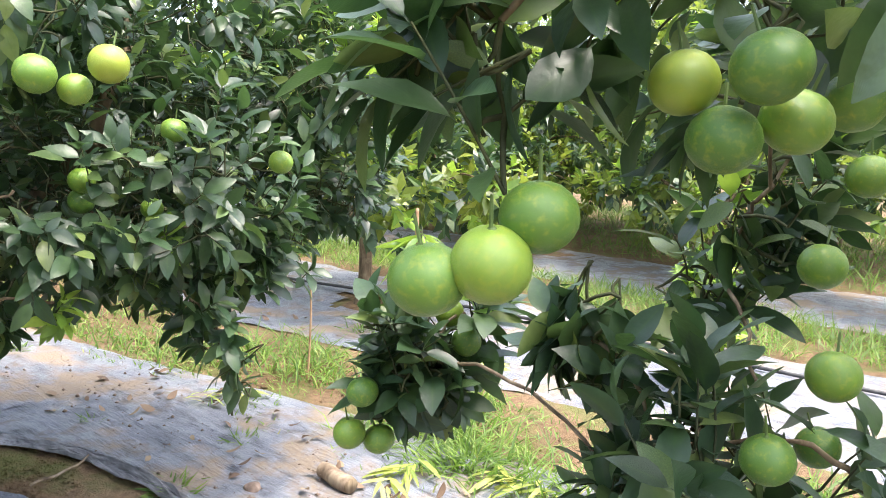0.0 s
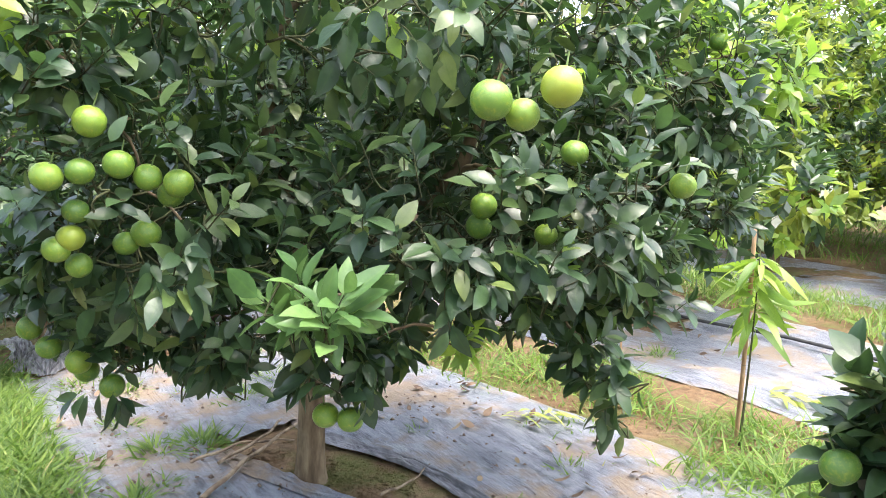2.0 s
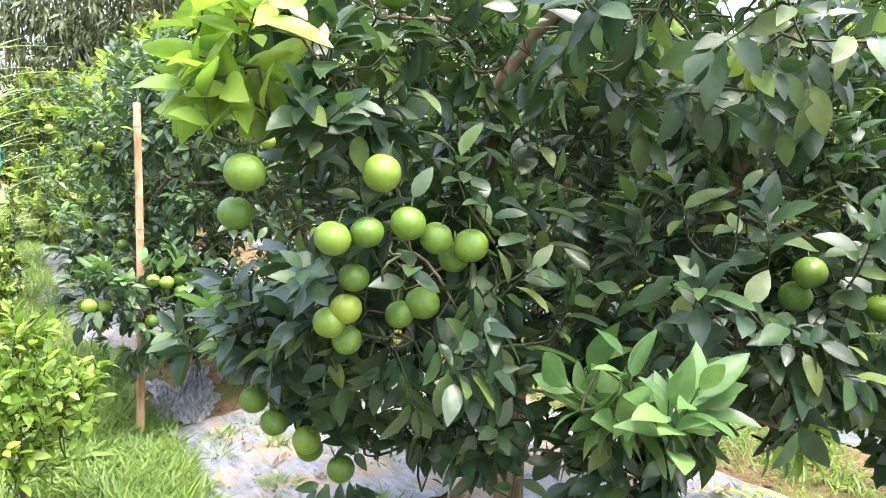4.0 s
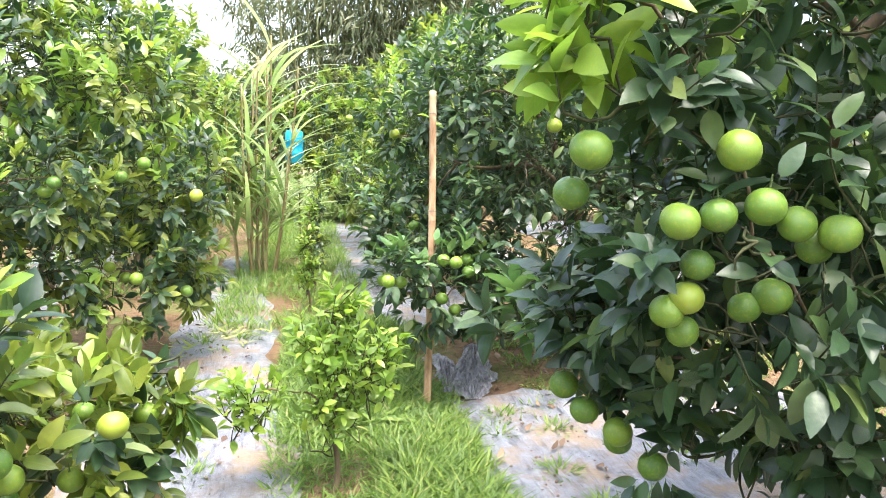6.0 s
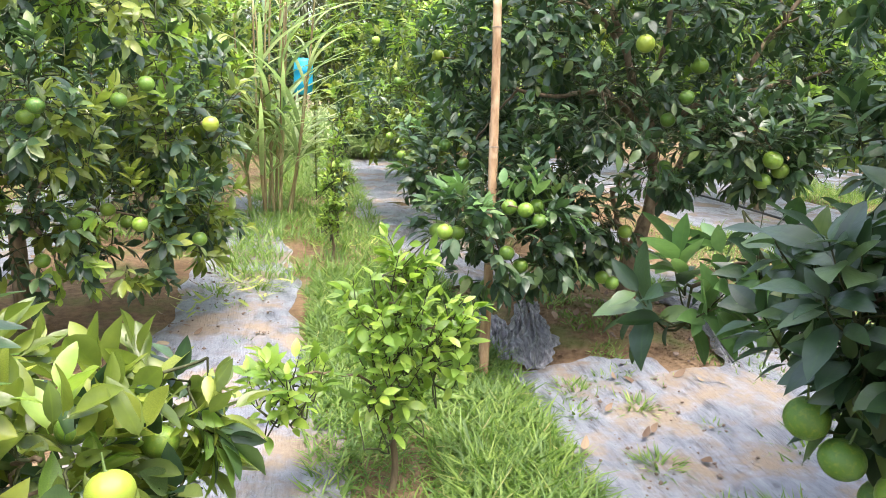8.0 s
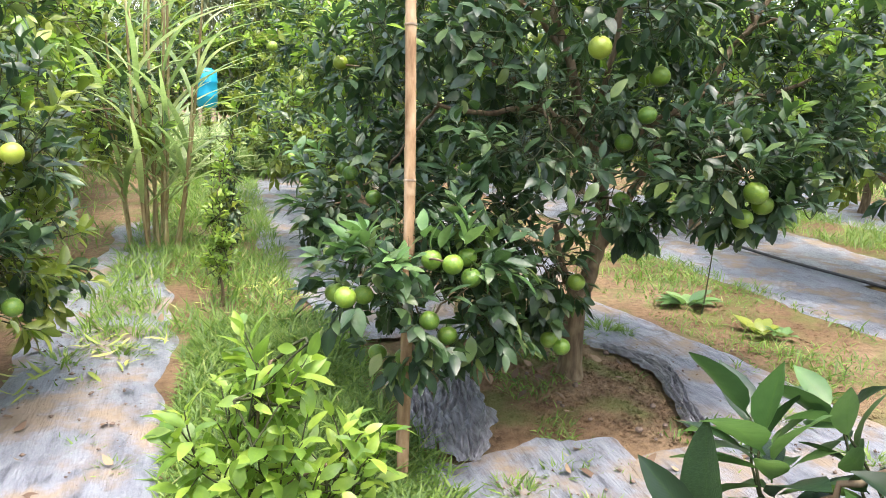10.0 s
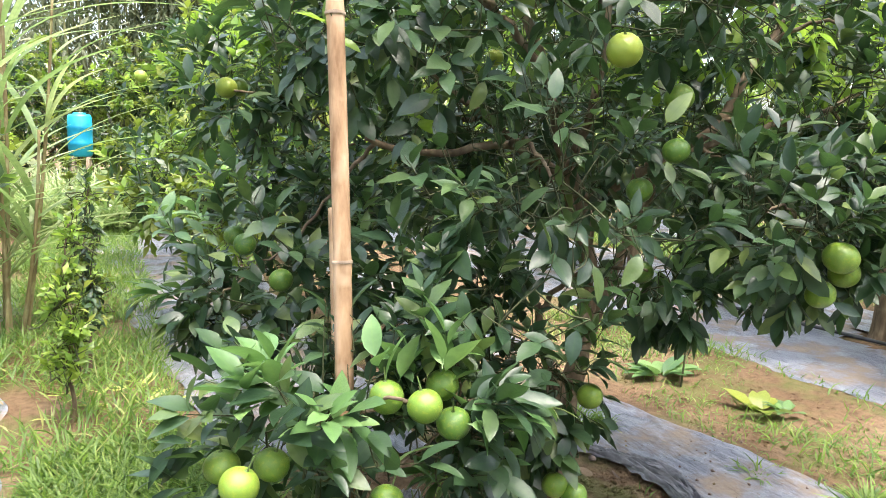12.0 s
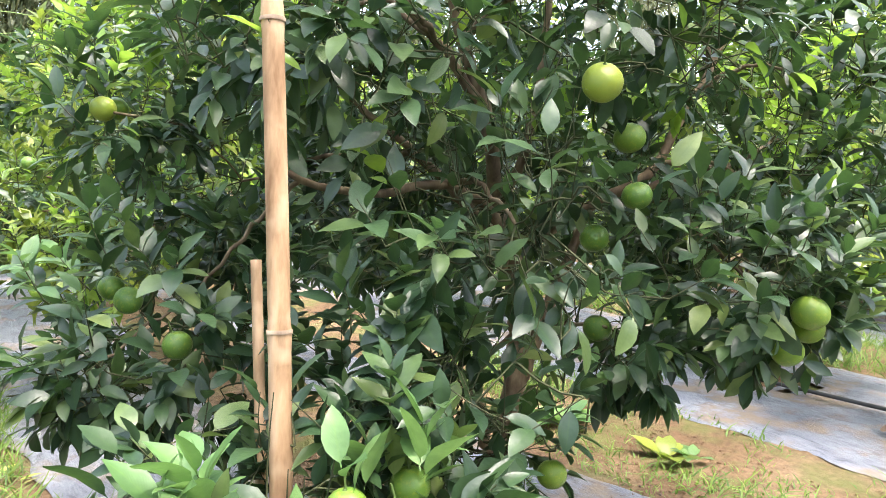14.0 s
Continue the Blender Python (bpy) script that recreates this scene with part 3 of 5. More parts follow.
        p, d, rho = p[ok], d[ok], rho[ok]
        joints = [limb[k] for k in range(3, 12)]
        near_first = np.argsort(rho)
        for pk, dk in zip(p[near_first], d[near_first]):
            ax = unit(dk * 0.8 + np.array([0, 0, 0.90 if pk[2] > max(0.85, c[2] - 0.25 * rz) or fl > 0.85 else 0.10]) + rng.normal(0, 0.28, 3))
            ln = rng.uniform(0.08, 0.19)
            s = pk - ax * ln
            jt = np.array(joints)
            jn = jt[np.argmin(np.linalg.norm(jt - s, axis=1) + 0.25 * np.maximum(0, jt[:, 2] - s[2]))]
            gap = np.linalg.norm(s - jn)
            if gap > 0.01 and twiggy:
                way = bow(jn, (jn + s) / 2 + rng.normal(0, 0.02, 3), s, 4)
                if not in_front(way):
                    tw.tube(way - base, np.linspace(twig * 1.3, twig, 4), 4, False)
            joints += [s, (s + pk) / 2]
            if twiggy or rng.random() < 0.12:
                way = bow(s, (s + pk) / 2 + rng.normal(0, 0.012, 3), pk, 4)
                if not in_front(way):
                    tw.tube(way - base, np.linspace(twig, twig * 0.5, 4), 3, False)
            k = int(rng.integers(per_shoot - 3, per_shoot + 3))
            f = np.linspace(0.12, 1.0, k) ** 0.8
            th = np.arange(k) * 2.4 + rng.uniform(0, 6.28)
            e1 = unit(np.cross(ax, np.array([0.3, 0.2, 1.0])))
            e2 = np.cross(ax, e1)
            rad = np.cos(th)[:, None] * e1 + np.sin(th)[:, None] * e2
            hang = 0.1 if fl >= 1.0 else rng.uniform(0.0, 0.25) + droop * (1.4 if pk[2] < 1.1 else 0.8)
            al = unit(rad * (0.95 - 0.50 * f)[:, None] + ax * (0.45 + 0.50 * f)[:, None] + np.array([0, 0, -hang]) + rng.normal(0, 0.16, (k, 3)))
            fc = ax[None] * 0.35 + dk[None] * outward + np.array([0, 0, 1.3 - outward * 0.8]) + rng.normal(0, 0.28, (k, 3)) - rad * 0.15
            orig.append(s + ax * ln * f[:, None] + rad * 0.003)
            along.append(al)
            face.append(fc)
            isnew = fl >= 1.0 or rng.random() < fl * (1.6 if pk[2] > 1.5 else 0.8)
            size.append(leaf * (1.3 if fl >= 1.0 else 0.85 if fl == 0.99 else 1.0 + 0.35 * (fl if fl > 0.5 else 0.0)) * rng.uniform(0.62, 1.15, k) * (0.75 + 0.35 * np.sin(f * 2.6)))
            young.append(np.full(k, 3 if soft_spray and isnew and pk[2] < 1.3 and fl != 0.99 else 2 if rng.random() < pale else (1 if isnew else 0)))
    tw.object("twig_growth", TWIG, root)["kind"] = "stuff"
    m = frames(np.concatenate(orig) - base, np.concatenate(along), np.concatenate(face), np.concatenate(size))
    young = np.concatenate(young)
    if open_side is not None and len(fruits):
        # fruit hangs in the open towards the path: no leaves in front of it
        mid_leaf = m[:, :3, 3] + base + m[:, :3, 1] * 0.5
        hide, lucky = np.zeros(len(m), bool), rng.random(len(m)) < 0.66
        spots = [(q[:3], (q[3] if len(q) > 3 else fruit_size) * 0.5 + 0.008) for q in fruits]
        for r_a, r_b, *pts_ in stems[1 - open_stems:]:
            ps = np.array(pts_)
            for u in np.linspace(0.2, 0.9, 14):
                spots.append(([np.interp(u, np.linspace(0, 1, len(ps)), ps[:, k]) for k in range(3)], 0.012 + 0.034 * open_stems))
        for foot, head in posts:
            spots += [(np.array(foot) + (np.array(head) - np.array(foot)) * u, 0.030) for u in np.linspace(0, 1, 22)]
        for c, r in spots:
            c = np.array(c)
            rel = mid_leaf - c
            hide |= np.linalg.norm(rel, axis=1) < r * 1.25
            for side in open_side:
                w = unit(np.array([side[0], side[1], 1.33]) - c)
                t = rel @ w
                off = np.linalg.norm(rel - t[:, None] * w, axis=1)
                bare = r == 0.046
                hide |= (t > 0) & (t < (1.6 if bare else 0.8)) & (off < r + 0.014 * rng.random(len(m))) & (lucky if bare else True)
        m, young = m[~hide], young[~hide]
    world_p = m[:, :3, 3] + base
    single = np.zeros(len(m), bool)
    if singles:
        x0, x1, y0, y1 = singles
        idx = np.nonzero((world_p[:, 0] > x0) & (world_p[:, 0] < x1) & (world_p[:, 1] > y0) & (world_p[:, 1] < y1) & (world_p[:, 2] < 2.0))[0]
        idx = rng.permutation(idx)[:290]
        single[idx] = True
    shapes = shape if isinstance(shape, list) else [shape] if shape else [LEAF_A, LEAF_B, LEAF_C]
    which = rng.integers(0, len(shapes), len(m))
    if len(shapes) > 1:
        # leaves away from the path are simpler
        way = np.array([(0.4, -1.2), (0.0, -0.2), (-0.3, 0.2), (0.0, 1.3), (0.1, 2.6)])
        gap_ = np.min(np.linalg.norm(world_p[:, None, :2] - way[None], axis=2), axis=1)
        which[((gap_ > 1.75) | (world_p[:, 2] > 2.0)) & ~single] = len(shapes)
        which[((gap_ > 2.4) | (world_p[:, 2] > 2.2)) & ~single] = len(shapes) + 1
        shapes = shapes + [LEAF_FAR, LEAF_MID]
    for y_, (mt, nm) in enumerate(((MATURE, "foliage"), (FLUSH, "young_foliage"), (SUNNY, "pale_foliage"), (SPRAY, "soft_foliage"))):
        for w, shp in enumerate(shapes):
            pick = (young == y_) & (which == w) & ~single
            if pick.any():
                spread(nm, shp, m[pick], mt, root)
            one = np.nonzero((young == y_) & (which == w) & single)[0]
            if len(one):
                proto = mesh_object("leaf", shp[0], [shp[1]], mt, root, "", shp[2])
                proto.matrix_basis = Matrix(m[one[0]].tolist())
                for q in one[1:]:
                    ob = new("leaf", proto.data)
                    ob.parent = root
                    ob.matrix_basis = Matrix(m[q].tolist())
    hang_fruit(root, base, fruits, rng, fruit_size)
    return root


def boughs(base, seed, reach=0.8, rx=0.55, z=(1.1, 1.75, 2.25), counts=(7, 5, 2)):
    """A regular crown of boughs round a trunk."""
    rng = np.random.default_rng(seed)
    out = []
    for zz, n, k in zip(z, counts, (1.0, 0.62, 0.2)):
        a0 = rng.uniform(0, 6.28)
        for i in range(n):
            a = a0 + i * 6.283 / n + rng.normal(0, 0.12)
            r = reach * k * rng.uniform(0.9, 1.1)
            out.append((base[0] + r * math.cos(a), base[1] + r * math.sin(a), zz + rng.normal(0, 0.08), rx * rng.uniform(0.85, 1.1), rx * 0.85 * rng.uniform(0.85, 1.1)))
    return out


FRUIT_A = [(0.339, 0.972, 1.375, 0.069), (0.358, 1.099, 1.299, 0.065), (0.561, 0.918, 1.382), (0.481, 0.937, 1.268, 0.065), (0.542, 0.93, 1.279, 0.060), (0.615, 0.917, 1.295, 0.065), (0.674, 0.918, 1.268, 0.061), (0.73, 0.888, 1.257, 0.065), (0.73, 0.945, 1.228, 0.060),
           (0.54, 0.978, 1.192, 0.058), (0.53, 0.986, 1.134, 0.060), (0.503, 0.999, 1.108, 0.060), (0.552, 1.03, 1.065, 0.058), (0.682, 0.974, 1.138), (0.643, 0.991, 1.115, 0.058), (0.538, 1.41, 0.781), (0.676, 1.33, 0.673), (0.50, 1.45, 0.83), (0.62, 1.01, 1.71), (0.63, 1.42, 0.70), (0.60, 1.36, 0.745)]
FRUIT_A2 = [(1.132, 0.325, 1.450, 0.080), (1.209, 0.322, 1.427, 0.068), (1.245, 0.258, 1.480, 0.080), (1.586, 0.543, 1.353, 0.070), (1.401, 0.66, 1.215), (1.42, 0.70, 1.158), (1.558, 0.598, 1.144, 0.06), (1.821, 0.394, 1.282), (2.61, 0.87, 1.748), (1.085, 0.87, 0.665), (1.130, 0.82, 0.662)]
FRUIT_N = [(0.935, -0.86, 1.268, 0.070), (0.915, -0.81, 1.25, 0.070), (0.975, -0.88, 1.308, 0.070), (1.07, -1.03, 1.442, 0.067), (1.1, -0.95, 1.432, 0.065), (1.1, -0.99, 1.382, 0.067), (1.14, -1.04, 1.402, 0.065), (1.31, -1.06, 1.432), (1.553, -0.178, 0.832, 0.070), (1.57, -0.13, 0.722, 0.072), (1.63, -0.165, 0.70, 0.072),
           (1.79, -0.225, 0.975), (1.751, -0.302, 0.93), (1.45, -1.06, 1.1), (1.63, -1.03, 0.94), (1.37, -1.01, 1.0), (1.59, -1.01, 1.22), (1.71, -1.04, 1.35)]
FRUIT_NL = [(-0.78, 1.52, 0.81), (-0.49, 1.78, 0.67), (-0.49, 1.45, 0.77), (-0.69, 1.37, 0.73), (-0.69, 1.43, 0.67), (-0.65, 1.70, 0.54), (-0.68, 1.94, 0.62), (-0.71, 1.9, 0.37), (-0.79, 1.67, 0.51), (-0.63, 1.88, 0.33)]
FRUIT_B = [(0.32, 3.43, 0.70), (0.31, 3.56, 0.68), (0.40, 3.56, 0.67), (0.73, 3.47, 0.74), (0.74, 3.55, 0.79), (0.66, 3.45, 0.79), (0.61, 3.52, 0.79), (0.6, 3.48, 0.6), (0.68, 3.53, 0.53), (1.15, 3.74, 0.42), (1.19, 3.71, 0.4), (0.59, 3.75, 0.38), (0.5, 3.78, 0.39)]
FRUIT_B2 = [(1.79, 3.49, 1.02, 0.088), (1.86, 3.53, 0.97, 0.08), (1.78, 3.53, 0.92, 0.076), (1.5, 3.78, 1.27, 0.074), (1.47, 3.88, 1.16, 0.074), (1.63, 3.93, 1.42, 0.086), (1.2, 3.63, 1.49, 0.082), (1.46, 3.84, 0.94, 0.072), (1.25, 3.75, 0.64), (0.5, 4.45, 0.96), (0.57, 4.28, 0.88),
            (0.5, 4.65, 0.96), (1.45, 4.72, 1.59), (0.5, 4.78, 1.43, 0.07), (0.55, 4.87, 1.44)]
FRUIT_L = [(-1.22, 3.56, 1.14), (-1.3, 3.68, 1.09), (-0.88, 3.83, 1.23), (-0.99, 3.83, 1.16), (-0.71, 4.0, 0.54), (-0.62, 3.75, 1.08), (-1.21, 3.88, 0.63), (-0.93, 3.83, 0.64), (-1.1, 4.01, 0.67), (-1.34, 3.87, 0.47), (-1.05, 4.14, 0.59)]
FRUIT_C = [(0.5, 6.55, 1.27), (0.31, 6.5, 1.57), (0.45, 6.6, 0.83), (0.5, 6.2, 0.72), (0.7, 6.2, 1.1)]

LOBES_A = [(0.97, 0.66, 1.02, 0.16, 0.08, 1.0), (1.287, 0.582, 0.929, 0.05, 0.05, 0.99), (1.53, 0.544, 1.064, 0.05, 0.05, 0.99), (1.68, 0.586, 0.874, 0.10, 0.09), (1.72, 0.52, 0.79, 0.09, 0.07), (1.79, 0.56, 0.68, 0.06, 0.06), (1.83, 0.59, 0.60, 0.04, 0.04), (0.87, 1.22, 0.76, 0.10, 0.10), (0.33, 1.0, 1.62, 0.12, 0.13, 0.97), (0.45, 1.2, 1.78, 0.14, 0.12, 0.9), (0.62, 1.15, 1.90, 0.25, 0.2, 0.25), (0.90, 1.05, 0.90, 0.16, 0.20), (1.14, 0.88, 0.86, 0.20, 0.20), (0.68, 1.24, 0.80, 0.16, 0.20), (1.30, 1.30, 1.02, 0.34, 0.20), (1.75, 1.10, 1.00, 0.30, 0.20), (1.62, 0.72, 0.98, 0.16, 0.12),
           (0.72, 1.10, 1.22, 0.36, 0.34), (0.57, 1.38, 1.02, 0.20, 0.24), (1.28, 2.12, 1.22, 0.26, 0.24), (0.60, 1.75, 1.00, 0.14, 0.10, 0.4), (0.50, 1.82, 0.93, 0.11, 0.09, 0.9), (0.62, 1.45, 0.86, 0.14, 0.12), (0.57, 1.50, 1.08, 0.12, 0.10, 0.1), (0.98, 1.48, 1.12, 0.26, 0.26), (0.86, 1.56, 0.94, 0.18, 0.18), (1.30, 0.80, 1.18, 0.36, 0.38), (1.12, 0.82, 0.80, 0.15, 0.12),
           (1.65, 0.80, 1.25, 0.50, 0.42), (1.95, 0.75, 1.00, 0.30, 0.22), (2.20, 1.25, 1.15, 0.52, 0.42), (2.25, 1.95, 1.24, 0.50, 0.36), (1.80, 2.30, 1.15, 0.44, 0.38), (1.35, 1.55, 1.35, 0.50, 0.40),
           (0.72, 1.30, 1.72, 0.40, 0.34, 0.08), (1.20, 0.85, 1.78, 0.50, 0.38), (1.85, 1.05, 1.80, 0.55, 0.42), (1.85, 1.95, 1.80, 0.55, 0.42), (1.40, 2.10, 1.75, 0.42, 0.42), (2.45, 0.95, 1.55, 0.34, 0.30, 0.15), (2.75, 0.85, 1.70, 0.26, 0.22, 0.6), (2.45, 0.85, 1.22, 0.30, 0.26), (2.30, 0.75, 1.58, 0.30, 0.28), (2.45, 1.2, 1.95, 0.42, 0.34), (1.45, 1.45, 2.30, 0.65, 0.45), (0.52, 1.02, 1.52, 0.18, 0.16, 0.05)]
LOBES_B = [(0.55, 3.52, 0.52, 0.20, 0.18), (0.95, 3.72, 0.50, 0.20, 0.13, 0.4), (1.18, 3.82, 0.62, 0.15, 0.24), (2.18, 3.85, 1.66, 0.38, 0.30), (2.50, 3.95, 1.55, 0.36, 0.32, 0.35), (2.62, 4.1, 1.25, 0.30, 0.26, 0.3), (0.45, 3.50, 0.80, 0.15, 0.11, 0.6), (0.64, 3.45, 0.80, 0.20, 0.12, 0.6), (0.85, 3.70, 0.95, 0.28, 0.22), (1.45, 3.80, 0.95, 0.26, 0.20, 0.3), (0.42, 4.38, 0.82, 0.22, 0.16), (0.50, 3.58, 0.72, 0.32, 0.28), (0.78, 3.62, 0.66, 0.30, 0.28), (0.62, 4.40, 0.95, 0.40, 0.36), (0.52, 4.74, 1.42, 0.24, 0.24), (1.10, 3.80, 0.70, 0.24, 0.30), (1.10, 3.75, 1.20, 0.40, 0.36), (1.70, 3.65, 1.12, 0.36, 0.28),
           (1.95, 3.75, 1.05, 0.34, 0.26), (2.15, 3.95, 1.35, 0.50, 0.36), (2.25, 4.70, 1.25, 0.50, 0.40), (1.60, 5.10, 1.20, 0.52, 0.42), (0.95, 4.95, 1.25, 0.45, 0.40), (1.40, 4.20, 1.40, 0.45, 0.38),
           (0.85, 4.05, 1.65, 0.45, 0.40), (1.35, 3.75, 1.75, 0.48, 0.38), (1.95, 4.05, 1.85, 0.52, 0.42), (1.85, 4.75, 1.85, 0.52, 0.42), (1.05, 4.80, 1.80, 0.52, 0.42), (1.50, 4.30, 2.30, 0.65, 0.45)]
LOBES_N = [(1.70, -0.24, 0.90, 0.13, 0.10), (1.80, -0.26, 0.98, 0.12, 0.10), (1.64, -0.18, 0.82, 0.11, 0.08), (1.78, -0.18, 0.80, 0.10, 0.08), (1.45, -0.80, 0.86, 0.09, 0.07), (1.52, -0.70, 1.06, 0.10, 0.05), (1.38, -0.92, 1.00, 0.15, 0.15), (1.72, -0.90, 1.32, 0.20, 0.18, 0.4), (1.15, -0.95, 1.58, 0.24, 0.20), (1.02, -0.80, 1.48, 0.16, 0.12), (1.12, -0.72, 1.60, 0.18, 0.14), (1.35, -0.95, 1.55, 0.22, 0.20), (1.62, -0.24, 0.98, 0.10, 0.08), (1.52, -1.02, 0.98, 0.20, 0.20), (1.80, -0.80, 1.16, 0.16, 0.14), (1.40, -0.50, 1.80, 0.24, 0.20),
           (2.20, -1.60, 1.15, 0.48, 0.40), (1.50, -1.75, 1.15, 0.36, 0.34), (1.85, -2.00, 1.15, 0.50, 0.42), (2.35, -0.95, 1.70, 0.45, 0.36), (1.55, -1.55, 1.80, 0.45, 0.40), (2.05, -1.75, 1.80, 0.50, 0.42), (1.90, -1.20, 2.25, 0.6, 0.4)]
LOBES_NL = [(-0.50, 1.80, 0.74, 0.16, 0.12), (-0.62, 1.60, 0.74, 0.20, 0.14), (-0.95, 1.70, 0.85, 0.30, 0.20), (-1.15, 1.60, 0.95, 0.32, 0.22), (-1.3, 1.2, 1.1, 0.3, 0.25), (-0.72, 1.62, 0.62, 0.30, 0.26), (-0.85, 1.25, 0.95, 0.28, 0.26), (-0.60, 1.85, 0.55, 0.24, 0.22), (-1.00, 1.95, 0.62, 0.36, 0.28), (-1.10, 1.35, 0.70, 0.36, 0.32), (-1.55, 1.30, 0.9, 0.45, 0.40), (-1.90, 1.80, 1.0, 0.50, 0.45), (-1.50, 2.20, 0.75, 0.42, 0.34), (-1.45, 1.75, 1.05, 0.40, 0.32), (-0.80, 0.98, 1.05, 0.16, 0.22)]
LOBES_L = [(-0.95, 4.05, 0.62, 0.40, 0.34), (-1.35, 3.90, 0.58, 0.38, 0.34), (-1.80, 3.70, 0.62, 0.42, 0.36), (-0.85, 4.6, 0.6, 0.36, 0.34), (-0.85, 4.20, 1.15, 0.42, 0.36), (-1.30, 3.80, 1.15, 0.42, 0.36), (-1.80, 3.75, 1.00, 0.48, 0.40), (-2.30, 4.10, 1.05, 0.50, 0.42), (-2.10, 4.90, 1.05, 0.52, 0.42), (-1.40, 5.00, 0.95, 0.52, 0.42),
           (-0.95, 4.65, 0.95, 0.42, 0.38), (-1.05, 4.15, 1.65, 0.46, 0.40), (-1.60, 4.00, 1.70, 0.52, 0.42), (-2.05, 4.50, 1.75, 0.52, 0.42), (-1.40, 4.75, 1.80, 0.52, 0.42), (-1.60, 4.35, 2.20, 0.60, 0.42)]

# main limbs: radius at foot, radius at tip, points
STEMS_B = [(0.042, 0.027, (1.54, 4.30, 0.40), (1.66, 4.36, 0.56), (1.70, 4.40, 0.72), (1.685, 4.40, 0.856), (1.657, 4.40, 1.06), (1.61, 4.46, 1.20)),
           (0.026, 0.016, (1.69, 4.38, 0.64), (1.85, 4.43, 0.88), (2.0, 4.45, 1.15)),
           (0.024, 0.012, (1.53, 4.29, 0.42), (1.44, 4.25, 0.56), (1.36, 4.20, 0.78)),
           (0.020, 0.010, (1.63, 4.44, 1.05), (1.80, 4.22, 1.22), (1.925, 4.10, 1.333), (2.039, 4.10, 1.506), (2.161, 4.10, 1.669), (2.287, 4.10, 1.849)),
           (0.024, 0.013, (1.61, 4.46, 1.18), (1.447, 4.25, 1.324), (1.388, 4.25, 1.494), (1.327, 4.25, 1.61), (1.26, 4.25, 1.764), (1.20, 4.25, 1.95)),
           (0.015, 0.008, (1.384, 4.25, 1.48), (1.25, 4.25, 1.629), (1.147, 4.25, 1.701), (1.05, 4.25, 1.80)),
           (0.016, 0.008, (1.58, 4.36, 1.02), (1.45, 4.20, 1.15), (1.30, 4.16, 1.25), (1.184, 4.15, 1.286), (1.05, 4.15, 1.256), (0.957, 4.15, 1.240), (0.839, 4.15, 1.255), (0.769, 4.15, 1.284)),
           (0.016, 0.008, (1.543, 4.35, 1.12), (1.28, 4.35, 1.33), (1.145, 4.35, 1.407), (0.986, 4.35, 1.517)),
           (0.013, 0.007, (1.87, 4.15, 1.27), (1.956, 4.10, 1.30), (2.353, 4.10, 1.391), (2.60, 4.10, 1.49)),
           (0.018, 0.009, (1.61, 4.46, 1.18), (1.594, 4.30, 1.365), (1.64, 4.30, 1.639), (1.657, 4.30, 1.90))]
STEMS_A = [(0.036, 0.024, (1.475, 1.74, 0.60), (1.40, 1.68, 0.95), (1.20, 1.52, 1.35), (1.16, 1.47, 1.60)),
           (0.024, 0.014, (1.16, 1.47, 1.60), (1.22, 1.40, 1.75), (1.32, 1.30, 1.88), (1.36, 1.2, 2.2)),
           (0.034, 0.018, (1.475, 1.74, 0.62), (1.54, 1.45, 1.00), (1.66, 1.14, 1.25), (1.72, 0.98, 1.6)),
           (0.026, 0.014, (1.475, 1.74, 0.62), (1.75, 1.9, 1.1), (1.95, 2.0, 1.7))]

citrus_tree(TRUNK_A, 0.62, LOBES_A, 101, "tall dark green orange tree with green fruit, standing in film mulch", 0.054, stems=STEMS_A, shoots=165, leaf=0.078, flush=0.015, soft_spray=True, outward=0.7, per_shoot=11, singles=(0.2, 2.0, 0.2, 2.0), droop=0.22, fruits=FRUIT_A + FRUIT_A2, open_side=((-0.03, -0.22), (0.25, -0.8)))
citrus_tree(TRUNK_B, 0.42, LOBES_B, 102, "forked orange tree with green fruit, beside a bamboo stake", 0.055, stems=STEMS_B, shoots=158, leaf=0.080, flush=0.05, soft_spray=True, outward=0.25, twig=0.0019, per_shoot=11, singles=(0.2, 2.2, 3.2, 4.4), fruits=FRUIT_B + FRUIT_B2, open_side=((0.08, 1.8), (0.1, 2.58)), open_stems=1, posts=[((0.567, 3.69, 0.80), (0.577, 3.80, 1.65))])
citrus_tree(TRUNK_N, 0.55, LOBES_N, 103, "orange tree with large green fruit close beside the path", 0.05, flush=0.02, leaf=0.094, singles=(0.8, 2.0, -1.6, 0.0), fruits=FRUIT_N, shoots=76, min_shoots=11, limb_k=0.16, open_side=((0.4, -1.15),))
citrus_tree((-1.55, 1.85), 0.4, LOBES_NL, 104, "low sunlit orange tree with yellow-green leaves and fruit", 0.045, flush=0.25, pale=0.62, shoots=150, leaf=0.088, shape=[LEAF_C, LEAF_CUP, LEAF_A], fruit_size=0.064, singles=(-1.3, -0.3, 1.0, 2.2), fruits=FRUIT_NL, open_side=((-0.3, 0.2),))
citrus_tree((-1.62, 4.4), 0.5, LOBES_L, 105, "bushy orange tree with small green fruit beside the grass path", 0.045, flush=0.20, pale=0.32, shoots=112, leaf=0.084, shape=[LEAF_FAR, LEAF_C], singles=(-1.6, -0.4, 3.4, 4.6), fruits=FRUIT_L, open_side=((-0.25, 0.4),))

